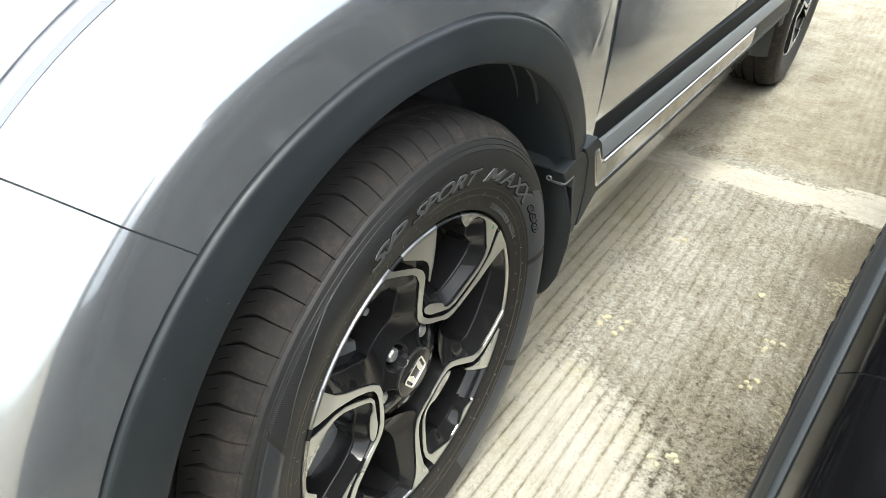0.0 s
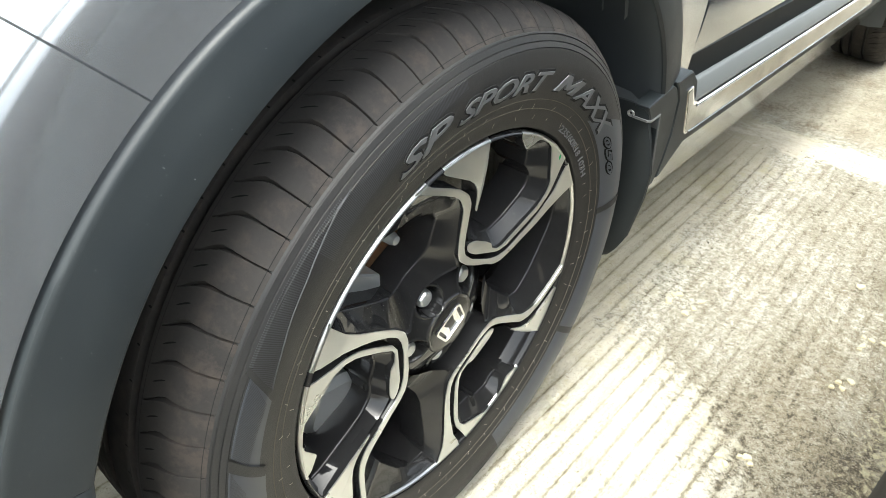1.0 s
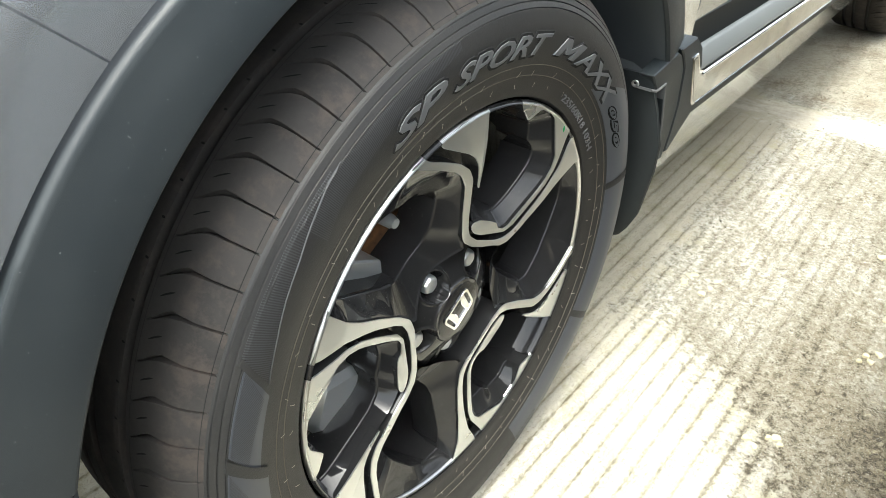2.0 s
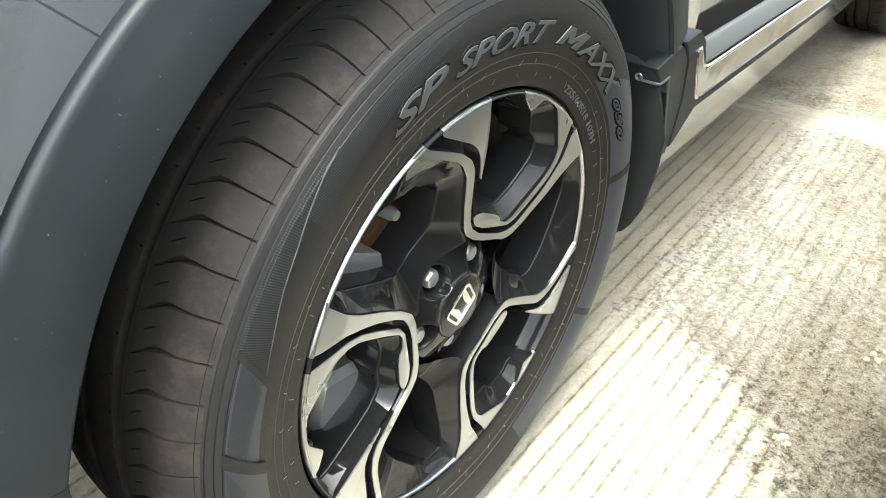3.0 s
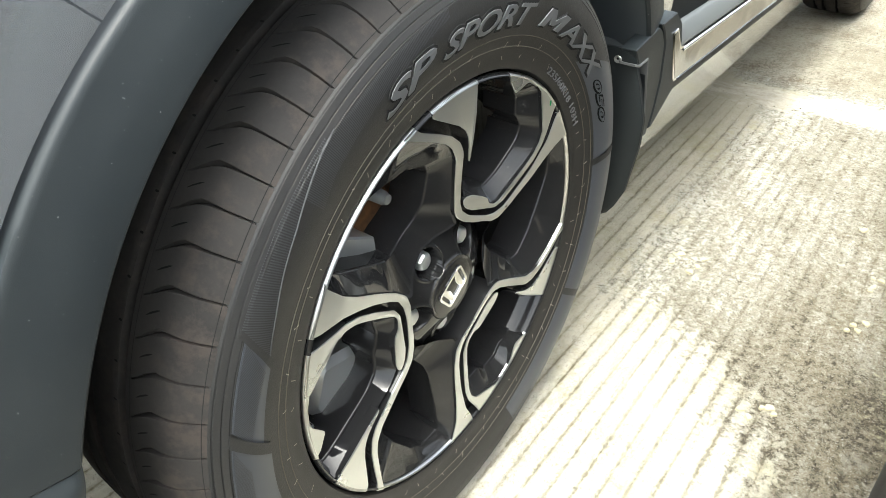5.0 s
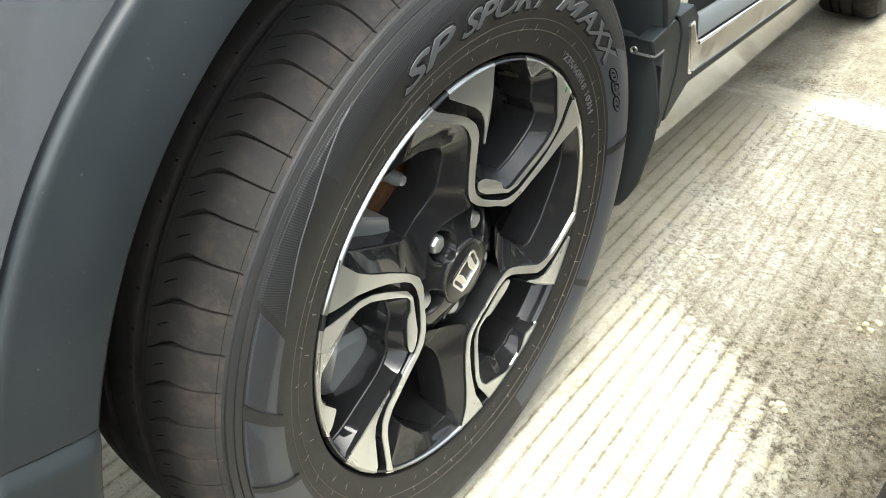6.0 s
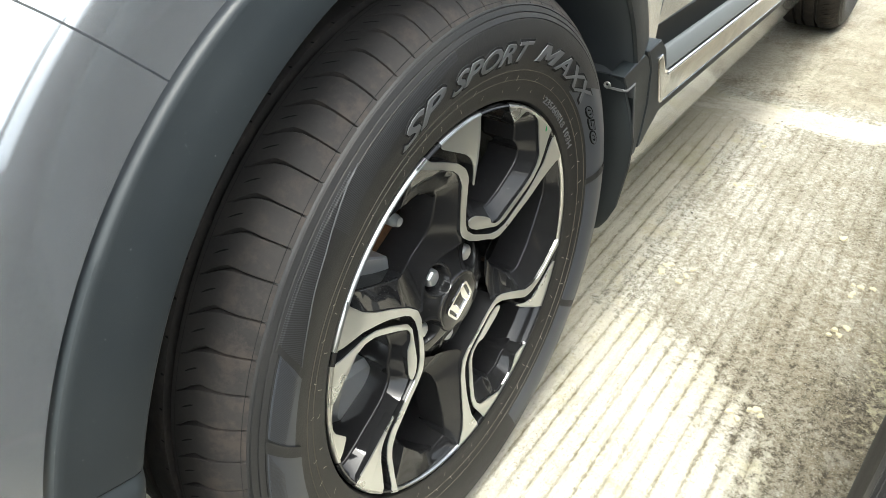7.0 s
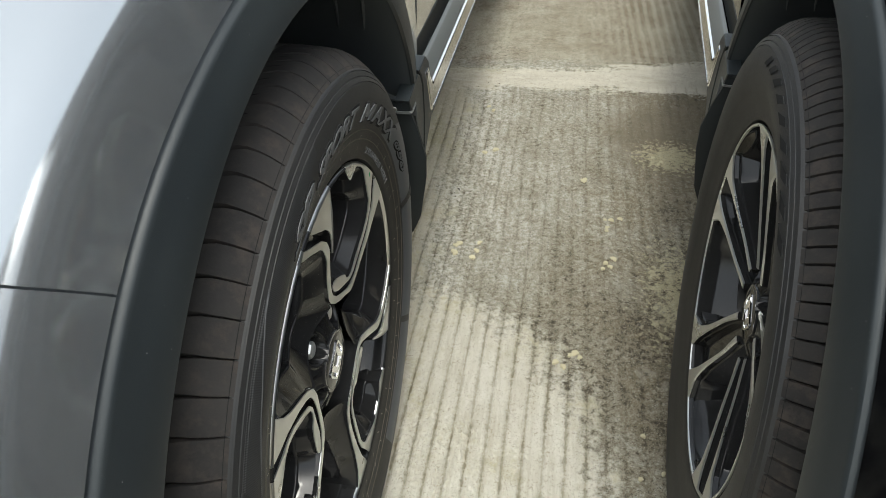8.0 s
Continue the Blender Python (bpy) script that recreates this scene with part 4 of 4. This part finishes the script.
def make_rim_split(wheel, side):
    """Five pairs of slender machined spokes over gloss black."""
    part("rim_lip", turned([(-0.0015, 0.2432), (0.0006, 0.2428), (0.0006, 0.2398), (-0.0015, 0.239)], 180, closed=True), MACHINED, wheel, "bright machined rim edge", side)
    def face(name, bm, mat, label=""):
        part(name, dish(bm, 0.03, 0.065, 0.235), mat, wheel, label, side)

    for k in range(5):
        t = 72.0 * k + 84
        for s in (-1, 1):
            a = polar([(12 * s, .062), (11.5 * s, .11), (8.5 * s, .17), (7 * s, .21), (5.0 * s, .2415)], t)
            b = polar([(20 * s, .062), (14.5 * s, .11), (11.2 * s, .17), (11.5 * s, .21), (17.0 * s, .2415)], t)
            face("machined_spoke_face", band(a, b, 0.0008, -0.0006, 0.0), MACHINED, "machined aluminium spoke face")
            p = polar([(11 * s, .062), (11 * s, .11), (8 * s, .17), (6.5 * s, .21), (4.5 * s, .2405)], t)
            q = polar([(24 * s, .062), (16 * s, .11), (12.5 * s, .17), (13 * s, .21), (19 * s, .2405)], t)
            face("spoke", band(a, b, -0.0004, -0.05, 0.001), GLOSS_BLACK)
            face("spoke_side", band(p, q, -0.008, -0.05, 0.004), GLOSS_BLACK)
        a = polar([(-13, .06), (-12, .11), (-9, .17), (-7.5, .21), (-6, .2405)], t)
        b = polar([(13, .06), (12, .11), (9, .17), (7.5, .21), (6, .2405)], t)
        face("spoke_web", band(a, b, -0.016, -0.05, 0.0), GLOSS_BLACK)


# ---- car bodies; x outward, y to the rear, front axle at y 0 ----
def mixf(a, b, t):
    return a + (b - a) * t


def table(points, v):
    for (v0, f0), (v1, f1) in zip(points, points[1:]):
        if v <= v1:
            t = max(0.0, (v - v0) / (v1 - v0))
            return f0 + (f1 - f0) * t
    return points[-1][1]


FLARE_FRONT = [(0.497, -0.004), (0.542, -0.0072), (0.557, -0.0095), (0.565, -0.0120), (0.573, -0.0170), (0.581, -0.0240), (0.591, -0.0335), (0.622, -0.062), (0.68, -0.107), (0.75, -0.16), (0.9, -0.26), (1.1, -0.43)]
FLARE_REAR = [(0.497, -0.004), (0.51, -0.005), (0.53, -0.007), (0.56, -0.009), (0.60, -0.011), (0.7, -0.018), (0.85, -0.045), (1.1, -0.10)]


def softened(points):
    """A dense smooth version of a profile table."""
    rr = np.linspace(0.46, 1.14, 1361)
    x0, x1 = np.array([p[0] for p in points]), np.array([p[1] for p in points])
    v = np.interp(rr, x0, x1)
    v = np.where(rr < x0[0], x1[0] + (rr - x0[0]) * (x1[1] - x1[0]) / (x0[1] - x0[0]), v)
    k = np.exp(-0.5 * (np.arange(-40, 41) / 8.0) ** 2)
    return rr, np.convolve(np.pad(v, 40, mode="edge"), k / k.sum(), mode="valid")


FRONT_LINE, REAR_LINE = softened(FLARE_FRONT), softened(FLARE_REAR)


def flare(r, a):
    w = max(0.0, min(1.0, (a - 55) / 30))
    w = w * w * (3 - 2 * w)
    return mixf(float(np.interp(r, *REAR_LINE)), float(np.interp(r, *FRONT_LINE)), w)


def fender_grid(a0, a1, r1, steps=40, lean=0.0):
    rs = [0.497, 0.508, 0.52, 0.53, 0.54] + [0.546 + 0.003 * i for i in range(18)] + [0.605 + 0.01 * i for i in range(20)] + [0.82, 0.85, 0.9, 0.95, 1.0, 1.05, 1.1]
    rows = []
    for i in range(steps + 1):
        a = mixf(a0, a1, i / steps)
        row = []
        top = r1(a)
        top -= arch_shift(a, top) if a < 60 else 0.0
        for r in rs:
            q = 0.497 + (r - 0.497) * (top - 0.497) / 0.603 if top < 0.7 else r if r < 0.6 else 0.6 + (r - 0.6) * (top - 0.6) / 0.5
            p = q + arch_shift(a, q)
            b = a + 11.4 * (min(q, 0.72) - 0.5) * math.exp(-((a - 130) / 22) ** 2)
            row.append((flare(q, a) - lean * max(0.0, min(q, 0.575) - 0.497), p * math.cos(radians(b)), AXLE + p * math.sin(radians(b))))
        rows.append(row)
    return rows


def make_car(name, m, side, body, label):
    car = empty(name, m, label, "car", "parked cars")
    trim = PLASTIC
    lean = 0.16 if side < 0 else 0.0
    # fender above and behind the seam, bumper ahead of it
    part("front_fender", sheet(fender_grid(14, 130.0, lambda a: min(1.1, 0.510 / max(0.05, math.cos(radians(a)) - 0.15 * math.sin(radians(a))) if a < 60 else 1.1, 0.72 / max(0.05, math.sin(radians(a)))), 60, lean), 0.0012), body, car, "", side, 60)
    part("front_bumper", sheet(fender_grid(130.15, 196, lambda a: 0.93, 50, lean), 0.0012), body, car, "", side, 60)
    part("wheel_arch_trim", arched(slanted(turned([(0.002, 0.4382), (0.006, 0.4378), (0.0095, 0.441), (0.0098, 0.446), (0.0060, 0.470), (0.0016, 0.4865), (0.0012, 0.4902), (-0.0004, 0.4922), (-0.0040, 0.4930), (-0.020, 0.4932)], 160, 21, 163.2), 1.7, 163.2, 12)), trim, car, "grey moulded plastic wheel-arch trim", side)
    part("bumper_trim", arched(slanted(turned([(-0.03, 0.438), (0.004, 0.4375), (0.0075, 0.441), (0.0078, 0.446), (0.0042, 0.470), (0.0002, 0.4865), (-0.0002, 0.4902), (-0.0018, 0.4922), (-0.0050, 0.4930), (-0.020, 0.4932)], 70, 163.45, 198), 1.7, 163.2, 12, 0.0055)), trim, car, "grey moulded plastic bumper trim", side)
    part("wheel_well_liner", arched(turned([(0.004, 0.4380), (-0.012, 0.4390), (-0.05, 0.450), (-0.16, 0.455), (-0.34, 0.45), (-0.35, 0.1)], 60, 9, 200)), BLACK_PLASTIC, car, "matt black wheel-well liner", side)
    for a0, a1, x0, x1 in ((54.4, 36.0, -0.058, -0.087), (58.3, 37.0, -0.014, -0.047)):
        rows = []
        for i in range(9):
            a, x, w = radians(mixf(a0, a1, i / 8)), mixf(x0, x1, i / 8), 0.0026 * math.sin(math.pi * (i + 1) / 10)
            rows.append([(x + dx, (r + arch_shift(math.degrees(a), r)) * math.cos(a), AXLE + (r + arch_shift(math.degrees(a), r)) * math.sin(a)) for dx, r in ((-w, 0.4485 if x < -0.05 else 0.445), (0, 0.446 if x < -0.05 else 0.4395), (w, 0.4485 if x < -0.05 else 0.445))])
        part("liner_streak", sheet(rows), TRIM_EDGE, car, "pale streak on the liner", side)
    # doors and sill
    def panel(y0, y1, section, nm, mat, lab="", steps=8, thick=0.0):
        rows = [[(x, mixf(y0, y1, i / steps), z) for x, z in section] for i in range(steps + 1)]
        return part(nm, sheet(rows, thick), mat, car, lab, side, 35)
    door = [(-0.010, 0.555), (-0.0085, 0.60), (-0.0085, 0.66), (-0.012, 0.74), (-0.018, 0.82), (-0.027, 0.9), (-0.055, 1.0), (-0.09, 1.06)]
    rows = [[(x, mixf(0.5375 + 0.15 * (z - 0.515), 1.46, i / 8), z) for x, z in door] for i in range(9)]
    part("front_door", sheet(rows), body, car, "", side, 35)
    panel(1.465, 2.25, door, "rear_door", body)
    def sill(y0, y1, section, nm, mat, lab=""):
        rows = [[(x, y, z - 0.02 * (y - 0.6)) for x, z in section] for y in (mixf(y0, y1, i / 10) for i in range(11))]
        return part(nm, sheet(rows), mat, car, lab, side, 35)
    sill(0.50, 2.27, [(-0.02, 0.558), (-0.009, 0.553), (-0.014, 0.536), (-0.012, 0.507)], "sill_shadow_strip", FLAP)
    sill(0.53, 2.27, [(-0.008, 0.511), (-0.004, 0.5105), (0.0, 0.507), (0.0125, 0.486), (0.0120, 0.482)], "sill_trim", PLASTIC_LIGHT, "grey plastic sill trim")
    sill(0.56, 1.70, [(0.006, 0.4795), (0.0085, 0.4798), (0.0152, 0.4768), (0.0160, 0.4750), (0.0150, 0.4722), (0.009, 0.4700)], "chrome_strip", CHROME, "bright chrome strip")
    sill(0.545, 1.70, [(0.008, 0.4715), (0.0140, 0.4700), (0.0143, 0.450), (0.0141, 0.432), (0.005, 0.430)], "sill_garnish", POLISHED, "polished sill garnish")
    sill(0.556, 1.70, [(0.009, 0.4318), (0.0150, 0.4310), (0.0156, 0.4300), (0.0148, 0.4288), (0.006, 0.4280)], "garnish_edge", CHROME, "thin chrome edge of the garnish")
    sill(0.52, 2.27, [(0.006, 0.4285), (0.0112, 0.4265), (0.0110, 0.413), (-0.002, 0.402)], "sill_lower_trim", PLASTIC)
    sill(1.705, 2.27, [(0.008, 0.480), (0.0105, 0.45), (0.0085, 0.42)], "sill_rear_trim", PLASTIC)
    part("sill_cap", slab(rounded([(0.458, 0.541), (0.511, 0.545), (0.540, 0.523), (0.556, 0.490), (0.566, 0.43), (0.552, 0.412), (0.520, 0.394), (0.486, 0.3745), (0.4765, 0.375), (0.4850, 0.405), (0.4922, 0.447), (0.4850, 0.5068), (0.4695, 0.5305)], 0.004), -0.02, 0.0115, 0.002), PLASTIC, car, "grey plastic sill end cap", side)
    part("garnish_end", slab(rounded([(0.504, 0.517), (0.524, 0.519), (0.533, 0.505), (0.547, 0.4855), (0.575, 0.477), (0.575, 0.431), (0.548, 0.428), (0.538, 0.437)], 0.004), 0.005, 0.0140, 0.0012), CHROME, car, "bright chrome garnish end", side)
    part("garnish_inset", slab(rounded([(0.508, 0.513), (0.522, 0.515), (0.530, 0.502), (0.544, 0.481), (0.575, 0.472), (0.575, 0.436), (0.550, 0.4325), (0.5415, 0.440)], 0.003), 0.0135, 0.0147, 0.0006), POLISHED, car, "", side)
    panel(0.44, 2.25, [(-0.002, 0.404), (-0.013, 0.37), (-0.033, 0.310), (-0.052, 0.254), (-0.066, 0.247), (-0.5, 0.247)], "rocker_panel", body)
    # lower cladding behind the wheel and the mud flap
    part("rear_arch_trim", slab(rounded([(0.380, 0.526), (0.453, 0.538), (0.469, 0.529), (0.4845, 0.506), (0.4915, 0.447), (0.4845, 0.405), (0.472, 0.366), (0.460, 0.370), (0.449, 0.416), (0.4255, 0.501), (0.399, 0.500)], 0.003), -0.012, 0.0100, 0.0015), PLASTIC, car, "grey plastic trim behind the wheel", side)
    part("trim_backing", slab([(0.396, 0.498), (0.44, 0.505), (0.455, 0.520), (0.478, 0.500), (0.482, 0.447), (0.474, 0.405), (0.462, 0.372), (0.44, 0.36), (0.41, 0.36)], -0.15, -0.009), BLACK_PLASTIC, car, "", side)
    part("trim_edge", slab([(0.381, 0.5075), (0.400, 0.5010), (0.427, 0.5030), (0.4285, 0.500), (0.452, 0.416), (0.463, 0.370), (0.4605, 0.370), (0.4495, 0.416), (0.426, 0.4985), (0.400, 0.4970), (0.381, 0.5040)], -0.012, 0.0112, 0.001), TRIM_EDGE, car, "pale worn edge", side)
    flap = []
    for f in (0, 0.1, 0.19, 0.28, 0.36, 0.44, 0.51, 0.6, 0.69, 0.77, 0.82, 0.87, 0.918, 0.945, 0.966, 0.98, 0.99, 1.0):
        z = 0.525 - 0.292 * f
        edge = table([(0, 0.003), (0.10, 0.006), (0.19, 0.014), (0.36, 0.025), (0.51, 0.0235), (0.77, 0.012), (0.87, 0.0), (0.918, -0.009), (0.966, -0.028), (0.99, -0.055), (1.0, -0.09)], f)
        y = 0.389 + 0.016 * f + 0.006 * math.sin(math.pi * f)
        flap.append([(edge, y + 0.007, z), (edge, y + 0.002, z), (edge - 0.004, y - 0.001, z), (edge - 0.03, y - 0.003, z), (edge - 0.09, y + 0.004, z - 0.008), (-0.2, y + 0.02, z - 0.012)])
    part("mud_flap", sheet(flap, 0.004), FLAP, car, "black rubber mud flap", side)
    rows = [[(-0.016 + r * math.cos(radians(30 * i)), y, 0.508 + r * math.sin(radians(30 * i))) for y, r in ((0.395, 0.0060), (0.3845, 0.0058), (0.3835, 0.0045), (0.3845, 0.002), (0.386, 0.0))] for i in range(12)]
    part("flap_screw", sheet(rows, 0, True), STEEL, car, "steel screw", side)
    # headlamp tail over the bumper
    lamp = []
    for i in range(17):
        a = 117 + 2.2 * i
        lamp.append([(flare(r, a) + dx, (r + arch_shift(a, r)) * math.cos(radians(a)), AXLE + (r + arch_shift(a, r)) * math.sin(radians(a))) for r, dx in ((0.642, -0.006), (0.643, 0.002), (0.648, 0.0035), (0.650, 0.000), (0.656, 0.000), (0.658, 0.005), (0.70, 0.006), (0.80, 0.006), (0.82, -0.004))])
    part("headlamp", sheet(lamp), HEADLAMP, car, "clear headlamp with grey edge", side)
    bm = turned([(-0.03, 0.438), (0.006, 0.4375), (0.0095, 0.441), (0.0100, 0.446), (0.0085, 0.470), (0.0045, 0.4925), (-0.012, 0.495)], 90, 20, 182)
    bmesh.ops.translate(bm, vec=(0, 2.66, 0), verts=bm.verts)
    part("wheel_arch_trim", bm, PLASTIC, car, "grey moulded plastic wheel-arch trim", side)
    bm = turned([(-0.012, 0.436), (-0.05, 0.450), (-0.34, 0.45), (-0.35, 0.1)], 60, -20, 200)
    bmesh.ops.translate(bm, vec=(0, 2.66, 0), verts=bm.verts)
    part("wheel_well_liner", bm, BLACK_PLASTIC, car, "matt black wheel-well liner", side)
    rows = [[(-0.004 - 0.04 * max(0, (r - 0.497) / 0.4) ** 1.3, 2.66 + r * math.cos(radians(a)), AXLE + r * math.sin(radians(a))) for r in (0.493, 0.52, 0.56, 0.62, 0.7)] for a in range(20, 150, 5)]
    part("rear_quarter", sheet(rows), body, car, "", side)
    # hull that closes the body behind the panels
    secs = []
    for y, half, low, high in ((-0.98, 0.55, 0.26, 0.70), (-0.93, 0.33, 0.30, 0.78), (-0.80, 0.27, 0.32, 0.90), (-0.55, 0.33, 0.32, 1.0), (0.0, 0.36, 0.30, 1.05), (0.48, 0.2, 0.25, 1.08), (2.4, 0.2, 0.25, 1.08), (3.4, 0.25, 0.3, 1.05), (3.55, 0.4, 0.4, 0.9)):
        w = half
        secs.append([(-w, y, low), (-w, y, high - 0.06), (-w - 0.08, y, high), (-1.72 + w, y, high), (-1.82 + w, y, high - 0.06), (-1.82 + w, y, low)])
    bm = bmesh.new()
    vs = grid(bm, secs, close_v=True)
    bm.faces.new(vs[0]), bm.faces.new(vs[-1])
    part("body_hull", bm, body, car, "", side, 30)
    secs = [[(-w, y, 1.02), (-w - 0.03, y, 1.08), (-w - 0.03 - lean * 0.8, y, top - 0.05), (-w - 0.10 - lean, y, top), (-1.75 + w + lean, y, top), (-1.82 + w + lean * 0.8, y, top - 0.05), (-1.82 + w + 0.0, y, 1.02)]
            for y, w, top, lean in ((0.70, 0.2, 1.10, 0.02), (1.35, 0.12, 1.58, 0.13), (1.7, 0.10, 1.66, 0.15), (2.9, 0.10, 1.66, 0.15), (3.45, 0.16, 1.35, 0.08))]
    bm = bmesh.new()
    vs = grid(bm, secs, close_v=True)
    bm.faces.new(vs[0]), bm.faces.new(vs[-1])
    part("cabin", bm, GLASS, car, "dark glazed cabin", side, 30)
    rows = [[(x, y, z) for x, z in ((-0.27, 1.655), (-0.30, 1.675), (-0.9, 1.70), (-1.52, 1.675), (-1.55, 1.655))] for y in (1.5, 1.7, 2.3, 2.9, 3.1)]
    part("roof", sheet(rows, 0.01), body, car, "", side, 30)
    return car


silver_car = make_car("car", pose(0, 0, 0), 1, SILVER, "silver sport utility car with grey plastic wheel-arch trim")
make_wheel(silver_car, 0, 1, 0, "gloss black alloy wheel with machined zigzag faces")
make_wheel(silver_car, 2.66, 1, 0, "gloss black alloy wheel with machined zigzag faces")
black_car = make_car("car", pose(0.468, 0.165, 0, 0, 0, -4.9), -1, BLACK_PAINT, "black sport utility car with grey plastic wheel-arch trim")
make_wheel(black_car, 0, -1, 1, "gloss black alloy wheel with five split machined spokes")
make_wheel(black_car, 2.66, -1, 1, "gloss black alloy wheel with five split machined spokes")


# sun dapples laid on as pale drops: x, y, how many, spread, radius
DAPPLES = [(0.319, 1.048, 3, 0.011, 0.0075), (0.388, 0.862, 5, 0.020, 0.0062), (0.370, 0.703, 4, 0.018, 0.0065), (0.056, 0.715, 7, 0.030, 0.0080), (0.060, 1.165, 3, 0.018, 0.0072), (0.039, 1.424, 2, 0.012, 0.0075), (0.293, 0.385, 5, 0.028, 0.0062), (0.55, 1.13, 4, 0.05, 0.0055), (0.42, 0.20, 3, 0.04, 0.0050)]


def make_dapples():
    """Small flat pale drops that stand in for sun dapples on the slab."""
    rng = random.Random(11)
    bm = bmesh.new()
    for cx, cy, n, spread, size in DAPPLES:
        for _ in range(n):
            x, y = cx + rng.uniform(-spread, spread), cy + rng.uniform(-spread, spread) * 1.4
            a, r0 = rng.uniform(0, 3.14), size * rng.uniform(0.6, 1.15)
            rows = []
            for i in range(12):
                t = math.tau * i / 12
                k = r0 * (1 + 0.22 * math.sin(2 * t + a) + 0.14 * math.sin(3 * t + 2 * a) + 0.10 * math.sin(5 * t + 3 * a))
                rows.append([(x + k * f * math.cos(t), y + 1.25 * k * f * math.sin(t), z) for f, z in ((1.0, -0.004), (0.9, 0.0008), (0.55, 0.0016), (0.0, 0.0018))])
            grid(bm, rows, close_u=True)
    return part("sun_dapples", bm, DAPPLE)


def make_clods():
    """Dry dark crumbs of soil near the trowelled strip."""
    rng = random.Random(5)
    bm = bmesh.new()
    for cx, cy, n in ((-0.11, 1.73, 6), (-0.08, 1.55, 4), (0.02, 1.60, 3), (-0.05, 1.20, 5), (0.10, 1.95, 5), (0.02, 0.95, 5)):
        for _ in range(n):
            x, y, r0 = cx + rng.gauss(0, 0.022), cy + rng.gauss(0, 0.03), rng.uniform(0.0006, 0.0019)
            rows = []
            for i in range(8):
                t = math.tau * i / 8
                k = r0 * rng.uniform(0.7, 1.2)
                rows.append([(x + k * f * math.cos(t), y + 1.4 * k * f * math.sin(t), z * r0) for f, z in ((1.0, -0.4), (0.9, 0.3), (0.5, 0.7), (0.0, 0.8))])
            grid(bm, rows, close_u=True)
    return part("soil_crumbs", bm, SOIL)


tagged(make_clods(), "dry dark crumbs of soil on the concrete", "soil", kind="stuff")


tagged(make_dapples(), "small pale flat drops standing for sun dapples on the concrete", "mortar", kind="stuff")
